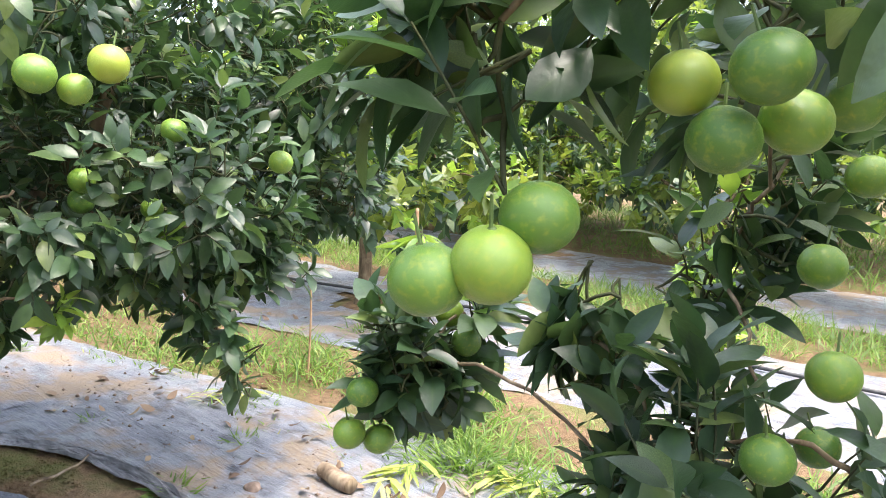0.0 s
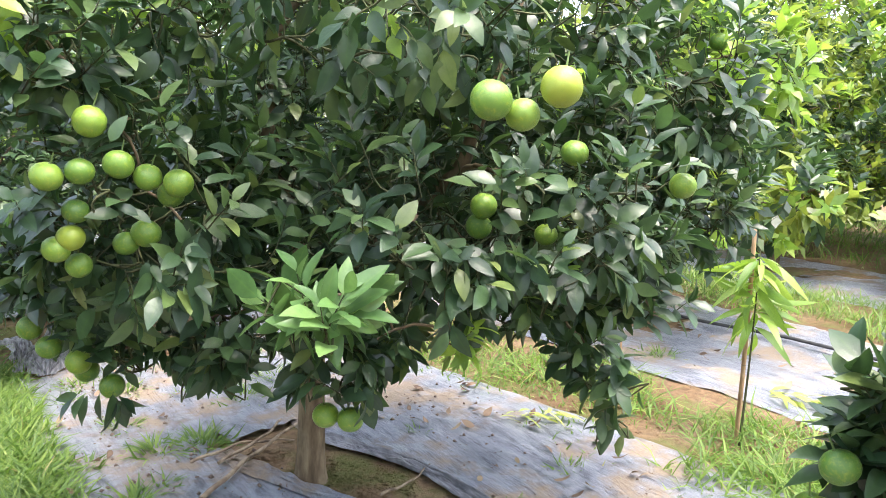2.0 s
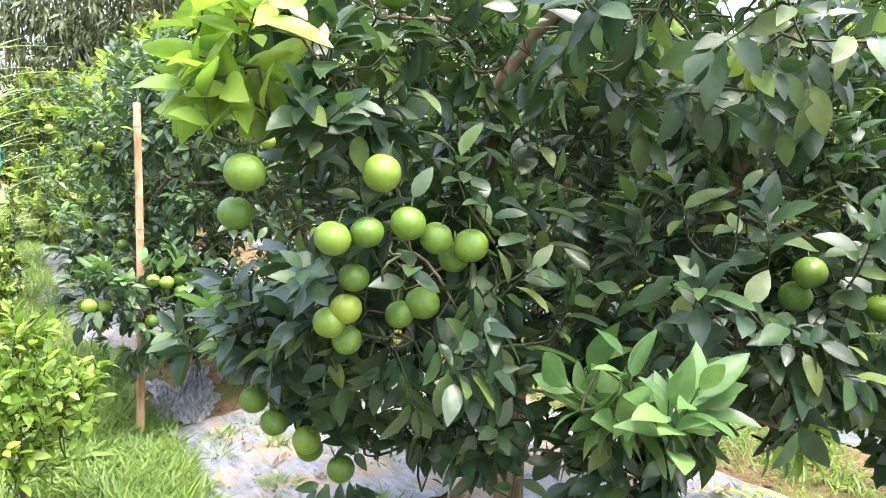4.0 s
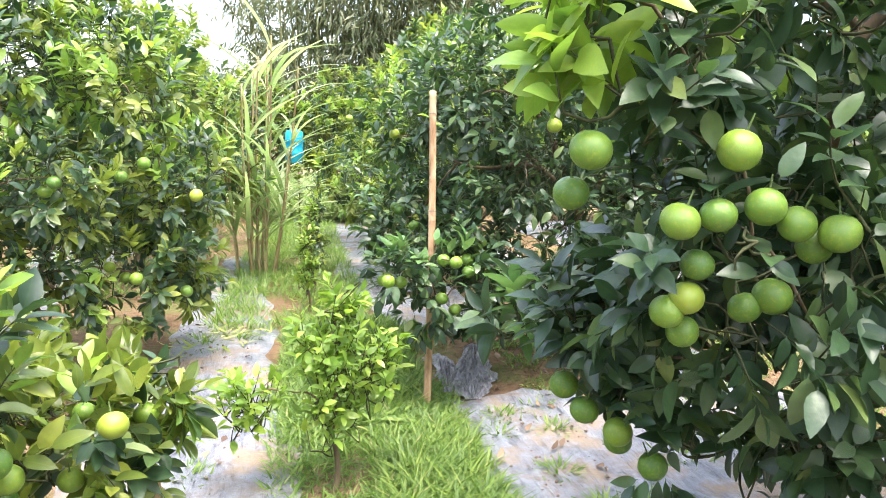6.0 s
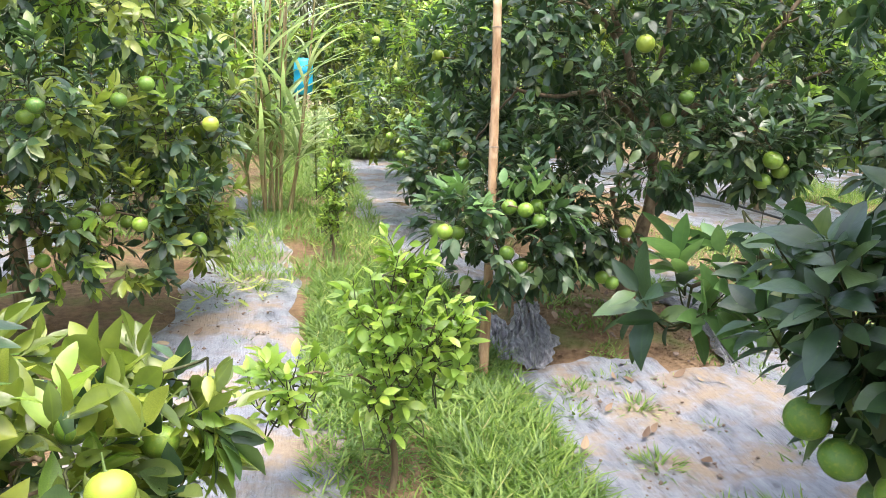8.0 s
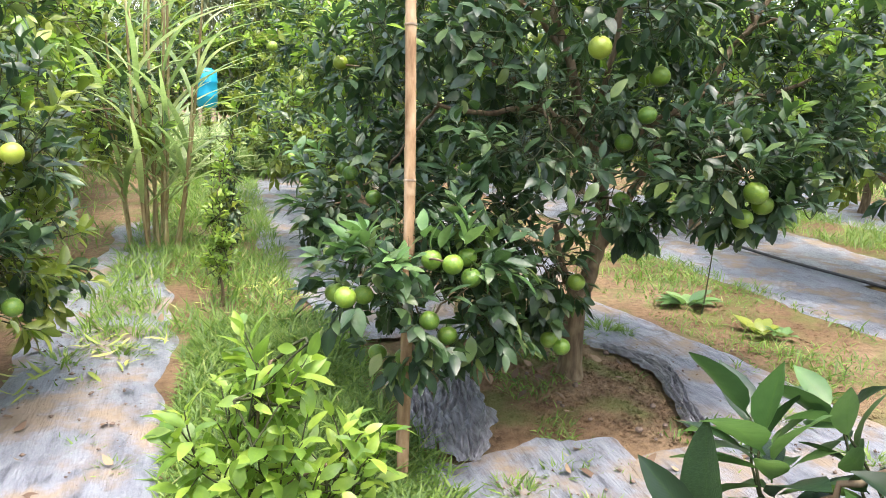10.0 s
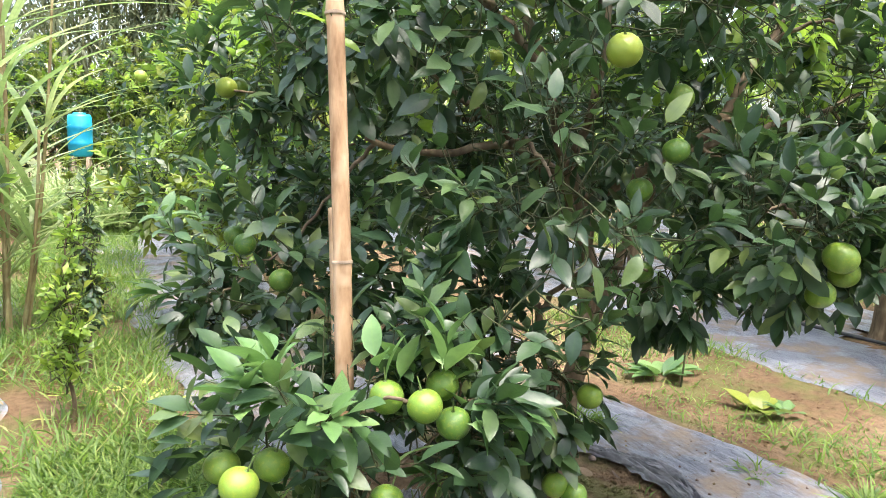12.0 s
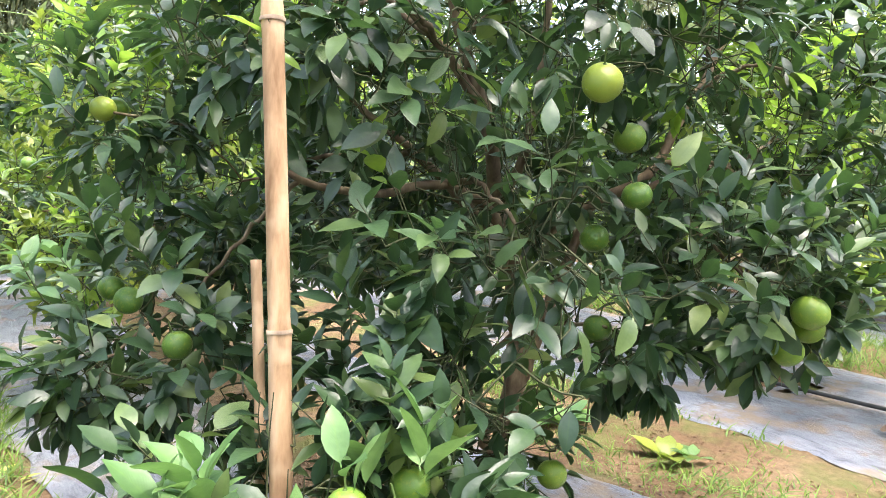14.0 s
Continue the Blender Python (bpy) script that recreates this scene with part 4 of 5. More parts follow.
LOBES_C = [(0.75, 6.45, 0.85, 0.40, 0.36), (0.85, 7.2, 0.9, 0.45, 0.40)] + boughs((1.5, 6.9), 5, 0.85, 0.55)
citrus_tree((1.5, 6.9), 0.5, LOBES_C, 106, "orange tree with pale new shoots further along the row", 0.05, flush=0.34, pale=0.36, shape=LEAF_MID, shoots=84, leaf=0.085, fruits=FRUIT_C, open_side=((0.0, 1.5),))
LOBES_L3 = boughs((-1.6, 7.2), 6, 0.85, 0.52)
citrus_tree((-1.6, 7.2), 0.5, LOBES_L3, 107, "orange tree with bright new shoots behind the cane clump", 0.05, flush=0.35, pale=0.45, shape=LEAF_MID, shoots=52, leaf=0.10)
far_tree = citrus_tree((4.93, 2.85), 0.6, boughs((4.93, 2.85), 7, 0.90, 0.57, (1.15, 1.85, 2.5)), 108, "orange tree with bare trunk in a neighbouring row", 0.06, flush=0.25, pale=0.35, shape=LEAF_DOT, shoots=40, leaf=0.135, twiggy=False)
bright_tree = citrus_tree((8.2, -1.6), 0.6, boughs((8.2, -1.6), 9, 0.90, 0.57, (1.2, 1.9, 2.5)), 109, "orange tree covered in bright new shoots in a neighbouring row", 0.06, flush=0.45, pale=0.25, shape=LEAF_MID, shoots=42, leaf=0.13, twiggy=False)
# (1.6, -3.5), (-1.6, -1.0), (-4.9, 0.4): unseen trees, added to close in the light
for i, (x, y) in enumerate(((4.9, 5.5), (4.9, 8.1), (8.3, 3.8), (8.4, 6.5), (8.3, 1.0), (8.3, 9.2), (11.8, 2.5), (11.8, 5.3), (11.8, 8.5), (1.5, 9.5), (1.9, 12.2), (-1.9, 9.8), (-2.2, 12.4), (-4.9, 3.2), (-4.9, 6.0), (-4.9, 8.8), (-4.8, 11.5), (4.9, 10.8), (1.6, -3.5), (-1.6, -1.0), (-4.9, 0.4), (5.0, 13.4), (8.4, 12.0), (1.7, 14.6), (-2.4, 14.8), (3.0, 14.8), (-0.9, 17.2), (0.7, 17.0), (-2.6, 17.6), (-4.4, 16.5), (10.0, 4.2), (9.9, 1.4), (9.8, 6.8), (13.4, 3.6), (13.6, 0.6), (13.2, 6.6), (11.8, -0.4))):
    copy_thing(far_tree, pose(x, y, float(ground_height(x, y)) - 0.02, 0, 0, (i * 137) % 360) @ Matrix.Scale(1.28 if x > 9 else 1.0, 4))


# ---- saplings ----
def sapling(x, y, h, spread_r, seed, label, mat_flush=0.8, leaf=0.06, side=()):
    lobes = [(x, y, h * 0.50, spread_r * 0.85, h * 0.22), (x - 0.02, y, h * 0.72, spread_r * 0.8, h * 0.18), (x + 0.03, y, h * 0.90, spread_r * 0.5, h * 0.12)]
    lobes += list(side)
    return citrus_tree((x, y), h * 0.25, lobes, seed, label, 0.012, shoots=330, pale=0.0, leaf=leaf, flush=mat_flush, per_shoot=8, name="citrus_sapling", group="citrus saplings")


sapling(0.03, 2.68, 0.88, 0.21, 201, "young citrus sapling with bright green leaves in grass", 1.0, 0.048, [(-0.28, 2.62, 0.42, 0.16, 0.10), (0.18, 2.70, 0.55, 0.15, 0.16)])
sapling(4.6, 0.0, 0.9, 0.25, 207, "bright green young sapling between the rows", 0.9, 0.08)


def slender_sapling(x, y, h, n, leaf, mat, seed, label, bare=0.35, droop=0.3, shape=LEAF_B):
    """A single thin stem with leaves spiralling up its upper part."""
    rng = np.random.default_rng(seed)
    root = new("slender_sapling")
    root.location = (x, y, float(ground_height(x, y)) - 0.02)
    tagged(root, label, "sapling", "citrus saplings")
    p = bow((0, 0, 0), (rng.normal(0, 0.03), rng.normal(0, 0.03), h * 0.5), (rng.normal(0, 0.02), rng.normal(0, 0.02), h), 14)
    Sweep().tube(p, np.linspace(0.0065, 0.0025, 14), 7).object("stem", TWIG, root)
    f = np.sort(rng.uniform(bare, 1.0, n))
    o = np.stack([np.interp(f, np.linspace(0, 1, 14), p[:, k]) for k in range(3)], 1)
    th = np.arange(n) * 2.4
    al = np.stack([np.cos(th), np.sin(th), rng.uniform(0.3, 1.4, n) - droop], 1)
    m = frames(o, al, np.stack([-np.cos(th), -np.sin(th), np.full(n, 0.9)], 1) + rng.normal(0, 0.35, (n, 3)), leaf * rng.uniform(0.6, 1.15, n))
    proto = mesh_object("leaf", shape[0], [shape[1]], mat, root, "", shape[2])
    proto.matrix_basis = Matrix(m[0].tolist())
    for q in m[1:]:
        ob = new("leaf", proto.data)
        ob.parent = root
        ob.matrix_basis = Matrix(q.tolist())


for x, y, h, seed, fl, text in ((-0.04, 5.74, 0.98, 202, 1.0, "slender citrus sapling with bright young leaves"), (0.03, 6.35, 1.1, 203, 0.45, "slender darker citrus sapling in the grass path")):
    column = [(x + 0.02 * math.sin(k * 2.1), y, h * (0.34 + 0.14 * k), 0.115 - 0.014 * k, h * 0.10) for k in range(5)]
    citrus_tree((x, y), h * 0.2, column, seed, text, 0.010, shoots=420, leaf=0.042 if fl >= 1 else 0.052, flush=fl, pale=0.2, per_shoot=8, name="citrus_sapling", group="citrus saplings")
slender_sapling(-0.1, 8.4, 1.1, 130, 0.08, SUNNY, 208, "slender sapling further along the grass path", 0.2, 0.0)
slender_sapling(2.98, 5.28, 0.55, 8, 0.06, MATURE, 204, "thin bare sapling stem on bare soil", 0.7)
slender_sapling(3.35, 1.07, 0.95, 46, 0.19, FLUSH, 206, "young sapling with long drooping bright leaves", 0.58, 1.1, LONG_LEAF)


# ---- bamboo stakes ----
def bamboo_stake(base, top, r, nodes, seed, label, split=False):
    base, top = np.array(base, float), np.array(top, float)
    root = new("bamboo_stake")
    root.location = base
    tagged(root, label, "stake", "bamboo stakes")
    n = 60
    t = np.linspace(0, 1, n)
    rad = r * (1.06 - 0.12 * t)
    for k in nodes:
        rad = rad + r * 0.10 * np.exp(-((t - k) / 0.006) ** 2) - r * 0.05 * np.exp(-((t - k - 0.012) / 0.006) ** 2)
    pts = (top - base) * t[:, None]
    pts[:, 0] += 0.010 * np.sin(t * 3.1)
    Sweep().tube(pts, rad, 5 if split else 14).object("culm", BAMBOO, root)
    for k in nodes:
        c = (top - base) * k
        c[0] += 0.010 * math.sin(k * 3.1)
        Sweep().tube([c - (top - base) * 0.002, c + (top - base) * 0.002], [r * 1.13, r * 1.13], 14).object("node_ring", DEADWOOD, root, "dark bamboo node ring")
    return root


bamboo_stake((0.556, 3.575, -0.05), (0.577, 3.80, 1.65), 0.0195, (0.33, 0.63, 0.93), 1, "tall dry bamboo stake pushed into the grass")
bamboo_stake((0.575, 3.72, -0.05), (0.617, 3.93, 1.115), 0.012, (0.5,), 2, "short split bamboo stake beside the tall one", True)
bamboo_stake((-0.52, 1.95, -0.05), (-0.50, 1.93, 0.42), 0.014, (0.5,), 3, "short bamboo stake under a low bough")
bamboo_stake((3.37, 1.10, -0.05), (3.38, 1.12, 1.02), 0.010, (0.4, 0.8), 4, "thin support stick beside a young sapling")
bamboo_stake((3.25, 1.74, -0.05), (3.26, 1.74, 0.52), 0.006, (0.5,), 5, "thin pale stick standing in grass")


# ---- grass ----
def grass(name, label, spots, heights, seed, mat=GRASS, lean=0.5, shape=GRASS_BLADE):
    rng = np.random.default_rng(seed)
    p = np.asarray(spots, float)
    n = len(p)
    p = np.stack([p[:, 0], p[:, 1], ground_height(p[:, 0], p[:, 1]) - 0.003], 1)
    a = rng.uniform(0, 6.283, n)
    out = np.stack([np.cos(a), np.sin(a), np.zeros(n)], 1)
    al = unit(out * (lean * 2.2 * rng.random(n) ** 1.5 + 0.1)[:, None] + np.array([0, 0, 1.0]))
    m = frames(p, al, rng.normal(0, 0.7, (n, 3)) - out + np.array([0, 0, 0.5]), heights)
    m[:, :3, 0] *= np.clip(0.09 / np.asarray(heights), 0.5, 1.6)[:, None] * rng.uniform(0.7, 1.3, n)[:, None]
    ob = spread(name, shape, m, mat)
    return tagged(ob, label, "grass", "", "stuff")


def patch(rng, n, x0, x1, y0, y1, scale=2.6, thr=0.0, bare=()):
    x, y = rng.uniform(x0, x1, n), rng.uniform(y0, y1, n)
    k = np.array([noise.noise((a * scale, b * scale, 4.2)) for a, b in zip(x, y)])
    ok = k + rng.normal(0, 0.12, n) > thr
    for bx, by, r in bare:
        ok &= np.hypot(x - bx, y - by) > r * rng.uniform(0.7, 1.2, n)
    return np.stack([x, y], 1)[ok]


g = np.random.default_rng(77)
s = patch(g, 16000, -0.22, 0.45, 1.6, 5.2, 2.2, -0.62)
grass("path_weeds", "low creeping weeds between the grass of the path", s, g.uniform(0.015, 0.045, len(s)), 11, GRASS, 0.9, shape=GRASS_FAR)
s = patch(g, 27000, -0.23, 0.62, 0.8, 5.2, 2.2, -0.22, [(0.2, 2.83, 0.10), (-0.22, 4.75, 0.10)])
grass("path_grass", "short green grass along the path between the rows", s, g.uniform(0.03, 0.095, len(s)) * (1 + 0.6 * (s[:, 0] > 0.25)), 1)
s = patch(g, 13500, 0.20, 0.72, 1.7, 3.9, 2.2, -0.5)
grass("thick_grass", "thick lush grass at the foot of the stakes", s, g.uniform(0.04, 0.10, len(s)), 9, GRASS, 0.8)
s = patch(g, 15000, -0.16, 0.56, 3.3, 5.4, 2.2, -0.6)
grass("lush_grass", "lush short grass between the young saplings", s, g.uniform(0.04, 0.11, len(s)), 10, GRASS, 0.8)
s = patch(g, 17000, -0.75, 0.42, 5.2, 13.5, 2.0, -0.35)
grass("far_path_grass", "green grass further along the path", s, g.uniform(0.06, 0.17, len(s)), 2, shape=GRASS_FAR)
s = patch(g, 9000, 2.75, 3.75, -3.0, 7.0, 1.6, 0.02)
grass("verge_grass", "sparse grass on soil between two rows of film", s, g.uniform(0.04, 0.13, len(s)) * (1 + 0.7 * (s[:, 1] < 2.5)), 3)
s = patch(g, 11000, 2.55, 3.75, -1.0, 7.0, 2.2, -0.05)
grass("verge_weeds", "low weeds covering soil between the rows", s, g.uniform(0.02, 0.06, len(s)), 8, shape=GRASS_FAR)
s = patch(g, 4200, 1.15, 2.0, 3.3, 4.7, 3.0, 0.12, [(1.7, 4.0, 0.3)])
grass("mound_weeds", "thin weeds on the soil mound", s, g.uniform(0.02, 0.06, len(s)), 4, shape=GRASS_FAR)
s = patch(g, 20000, 5.9, 7.3, -3.0, 11.0, 1.6, -0.25)
s2 = patch(g, 9000, -4.5, -0.9, 5.6, 15.0, 1.0, -0.1)
grass("orchard_grass", "rough grass under the trees beside the path", s2, g.uniform(0.08, 0.25, len(s2)), 6, shape=GRASS_FAR)
s3 = patch(g, 7000, -0.9, 1.6, 12.2, 15.5, 1.0, -0.5)
grass("tall_grass", "tall grass at the far end of the path", s3, g.uniform(0.3, 0.9, len(s3)), 7, CANE_LEAF, shape=GRASS_FAR)
s4 = patch(g, 22000, 9.4, 17.0, -6.0, 13.0, 0.9, -0.3)
grass("far_row_grass", "rough grass under the distant rows", s4, g.uniform(0.12, 0.34, len(s4)), 12, shape=GRASS_FAR)
grass("row_gap_grass", "grass strip between two distant rows", s, g.uniform(0.08, 0.22, len(s)), 5, shape=GRASS_FAR)


def tuft(x, y, r, n, h, seed):
    rng = np.random.default_rng(seed)
    a, d = rng.uniform(0, 6.283, n), r * rng.random(n) ** 0.6
    pts = np.stack([x + d * np.cos(a), y + d * np.sin(a)], 1)
    hh = 0.55 * h * rng.uniform(0.3, 1.25, n)
    grass("grass_tuft", "tuft of green weed grass growing through the film", pts, hh, seed, GRASS, 0.9)["group"] = "grass tufts"


for i, (x, y, r, n, h) in enumerate(((1.25, 2.35, 0.12, 170, 0.16), (1.0, 2.75, 0.09, 110, 0.12), (0.86, 1.9, 0.08, 110, 0.16), (1.06, 2.35, 0.12, 120, 0.15), (2.62, 3.9, 0.09, 120, 0.16), (2.45, 4.25, 0.07, 80, 0.10), (2.1, 5.0, 0.10, 110, 0.16), (-0.55, 2.85, 0.14, 170, 0.10),
                                     (-0.75, 4.9, 0.16, 190, 0.12), (-0.5, 5.0, 0.12, 130, 0.11), (-0.45, 2.1, 0.14, 170, 0.14), (-0.8, 6.1, 0.15, 150, 0.10), (-0.6, 6.6, 0.2, 210, 0.12), (4.2, 2.2, 0.12, 120, 0.15), (4.6, 4.1, 0.13, 110, 0.12),
                                     (1.6, 2.75, 0.14, 170, 0.14), (1.85, 2.95, 0.14, 150, 0.14), (2.0, 1.15, 0.09, 80, 0.12), (1.1, 3.5, 0.08, 80, 0.1), (0.85, 3.2, 0.08, 90, 0.1), (3.15, 0.75, 0.16, 210, 0.25), (2.95, 0.45, 0.16, 200, 0.25), (1.14, 3.21, 0.11, 150, 0.11), (0.91, 3.45, 0.08, 90, 0.09), (1.35, 2.99, 0.09, 90, 0.08), (-0.61, 5.17, 0.12, 150, 0.09), (-0.62, 4.58, 0.09, 110, 0.08), (-0.53, 3.99, 0.10, 130, 0.08), (-0.40, 3.78, 0.08, 90, 0.08), (0.94, 3.40, 0.10, 110, 0.11), (2.28, 3.75, 0.10, 110, 0.11), (2.35, 3.3, 0.12, 130, 0.11), (0.78, 2.35, 0.07, 70, 0.09), (0.98, 2.0, 0.06, 60, 0.1), (2.1, 1.9, 0.06, 60, 0.09), (2.45, 1.3, 0.06, 70, 0.1), (2.2, 4.9, 0.08, 80, 0.1), (1.85, 4.85, 0.07, 70, 0.08))):
    tuft(x, y, r, int(n * 1.5), h, 300 + i)


# ---- litter on the ground ----
def litter(name, label, spots, mat, seed, size=(0.04, 0.08), group="fallen leaves", shape=LEAF_B):
    rng = np.random.default_rng(seed)
    proto = None
    for x, y in spots:
        z = float(ground_height(x, y)) + 0.034
        a = rng.uniform(0, 6.28)
        m = frames(np.array([[x, y, z]]), np.array([[math.cos(a), math.sin(a), rng.uniform(-0.05, 0.15)]]), np.array([[rng.normal(0, 0.3), rng.normal(0, 0.3), -1.0 if rng.random() < 0.6 else 1.0]]), [rng.uniform(*size)])[0]
        if proto is None:
            proto = mesh_object(name, shape[0], [shape[1]], mat, None, "", shape[2])
            ob = proto
        else:
            ob = new(name, proto.data)
        ob.matrix_basis = Matrix(m.tolist())
        tagged(ob, label, "fallen leaf", group)


lt = np.random.default_rng(91)
spots = [(lt.uniform(2.0, 2.75), lt.uniform(0.2, 2.4)) for _ in range(64)] + [(lt.uniform(3.8, 5.0), lt.uniform(0.8, 4.5)) for _ in range(40)] + [(lt.uniform(0.68, 1.4), lt.uniform(1.2, 3.5)) for _ in range(16)] + [(lt.uniform(1.2, 1.9), lt.uniform(3.5, 4.6)) for _ in range(14)] + [(lt.uniform(-0.95, -0.3), lt.uniform(2.0, 6.5)) for _ in range(46)] + [(lt.uniform(1.0, 2.1), lt.uniform(3.3, 4.8)) for _ in range(16)]
litter("dry_leaf", "curled dry brown leaf lying on the ground", spots, DRY_LEAF, 5)
spots = [(-0.55 + lt.normal(0, 0.12), 5.0 + lt.normal(0, 0.18)) for _ in range(26)] + [(0.1 + lt.normal(0, 0.18), 5.95 + lt.normal(0, 0.15)) for _ in range(20)] + [(-0.85 + lt.normal(0, 0.1), 4.55 + lt.normal(0, 0.12)) for _ in range(10)]
litter("wilted_leaf", "wilted yellow-green leaf lying on the film", spots, WILTED, 6, (0.08, 0.15), "wilted leaves", SLIM_LEAF)


def leafy_thing(name, shape, mats, mat, label, category, group):
    """A small plant or heap whose leaves are parts on one shared mesh."""
    root = new(name)
    root.location = Vector(mats[0][:3, 3].tolist())
    tagged(root, label, category, group)
    proto = None
    for q in mats:
        q = q.copy()
        q[:3, 3] -= mats[0][:3, 3]
        if proto is None:
            proto = ob = mesh_object("leaf", shape[0], [shape[1]], mat, root, "", shape[2])
        else:
            ob = new("leaf", proto.data)
            ob.parent = root
        ob.matrix_basis = Matrix(q.tolist())
    return root


def pulled_weeds(x, y, seed, n=26, length=0.17, mat=WILTED, label="small heap of pulled wilted weeds"):
    """A flat heap of limp leaves fanned along one side."""
    rng = np.random.default_rng(seed)
    a0 = rng.uniform(0, 6.28)
    ax = np.array([math.cos(a0), math.sin(a0), 0])
    o = np.array([x, y, float(ground_height(x, y)) + 0.03]) + ax * rng.uniform(-0.16, 0.16, (n, 1)) + np.stack([np.zeros(n), np.zeros(n), rng.uniform(0, 0.04, n)], 1)
    a = a0 + rng.choice([-0.8, 0.8], n) + rng.normal(0, 0.35, n)
    al = np.stack([np.cos(a), np.sin(a), rng.uniform(-0.1, 0.25, n)], 1)
    m = frames(o, al, rng.normal(0, 0.3, (n, 3)) + np.array([0, 0, 1.0]), length * rng.uniform(0.6, 1.1, n))
    return leafy_thing("weed_heap", SLIM_LEAF, m, mat, label, "weeds", "weed heaps")


pulled_weeds(2.65, 0.56, 1, 22, 0.16)
pulled_weeds(2.9, 0.13, 2, 22, 0.17)
pulled_weeds(0.28, 3.28, 3, 30, 0.16, GRASS, "limp cut green weeds lying on the grass")
pulled_weeds(2.62, 1.75, 4, 22, 0.14)
pulled_weeds(4.1, 1.2, 5, 22, 0.2)


def broad_weed(x, y, seed, n, length, mat, label):
    rng = np.random.default_rng(seed)
    a = rng.uniform(0, 6.283, n)
    al = np.stack([np.cos(a), np.sin(a), rng.uniform(0.4, 1.3, n)], 1)
    o = np.tile([x, y, float(ground_height(x, y)) + 0.01], (n, 1)) + np.stack([np.cos(a), np.sin(a), np.zeros(n)], 1) * 0.02
    m = frames(o, al, np.tile([0, 0, 1.0], (n, 1)), length * rng.uniform(0.6, 1.1, n))
    return leafy_thing("broadleaf_weed", LEAF_B, m, mat, label, "weed", "broadleaf weeds")


broad_weed(2.98, 5.45, 1, 16, 0.20, SPRAY, "bright green fern-like weed on bare soil")
broad_weed(3.04, 4.80, 2, 12, 0.17, SUNNY, "yellowing broadleaf weed on bare soil")
broad_weed(3.16, 4.74, 3, 9, 0.13, SPRAY, "light green broadleaf weed on bare soil")


def stick(points, r, label):
    pts = np.array([(x, y, float(ground_height(x, y)) + z) for x, y, z in points])
    t = np.linspace(0, 1, 14)
    s_ = np.linspace(0, 1, len(pts))
    p = np.stack([np.interp(t, s_, pts[:, i]) for i in range(3)], 1)
    p[:, 2] += 0.004 * np.sin(t * 17)
    ob = Sweep().tube(p, np.linspace(r, r * 0.55, 14), 7).object("stick", DEADWOOD)
    return tagged(ob, label, "stick", "dry sticks")


stick([(1.05, 1.75, 0.03), (1.3, 1.95, 0.05), (1.62, 2.18, 0.07)], 0.011, "dry pale branch lying beside a trunk")
stick([(1.2, 2.0, 0.04), (1.45, 2.1, 0.08), (1.6, 2.3, 0.06)], 0.008, "thin dry branch lying beside a trunk")
stick([(1.12, 2.1, 0.03), (1.35, 2.12, 0.06), (1.55, 2.05, 0.05)], 0.007, "thin dry branch lying beside a trunk")
stick([(0.72, 1.72, 0.03), (0.85, 1.58, 0.04), (0.95, 1.4, 0.03)], 0.006, "dark dry stick lying on film")
stick([(1.62, 1.45, 0.03), (1.8, 1.5, 0.03), (1.95, 1.6, 0.03)], 0.006, "thin twig lying on soil")


def log_piece(x, y, turn, length, r):
    root = new("log")
    root.matrix_basis = pose(x, y, float(ground_height(x, y)) + r + 0.02, 0, 0, turn)
    tagged(root, "short cut log with pale end lying on film", "log")
    p = np.stack([np.linspace(-length / 2, length / 2, 9), 0.004 * np.sin(np.arange(9)), np.zeros(9)], 1)
    Sweep().tube(p, r * np.array([0.9, 1.0, 1.03, 0.98, 1.0, 1.02, 1.0, 1.0, 0.92]), 14).object("bark", DEADWOOD, root)
    Sweep().tube([(length / 2 - 0.004, 0, 0), (length / 2 + 0.003, 0, 0)], [r * 0.86, r * 0.84], 14).object("cut_end", BARK, root, "dark cut end")


log_piece(2.435, 0.72, -100, 0.19, 0.034)
log_piece(2.2, 0.36, 75, 0.10, 0.035)


def stone(x, y, r, seed):
    bm = bmesh.new()
    bmesh.ops.create_icosphere(bm, subdivisions=3, radius=r)
    for v in bm.verts:
        v.co *= 1 + 0.35 * noise.noise(v.co / r * 1.1 + Vector((seed, 0, 0)))
        v.co.z *= 0.7
    me = bpy.data.meshes.new("stone")
    bm.to_mesh(me)
    bm.free()
    me.materials.append(STONE)
    ob = new("stone", me)
    ob.location = (x, y, float(ground_height(x, y)) + r * 0.55 + 0.01)
    tagged(ob, "small brown stone lying on the ground", "stone", "stones")


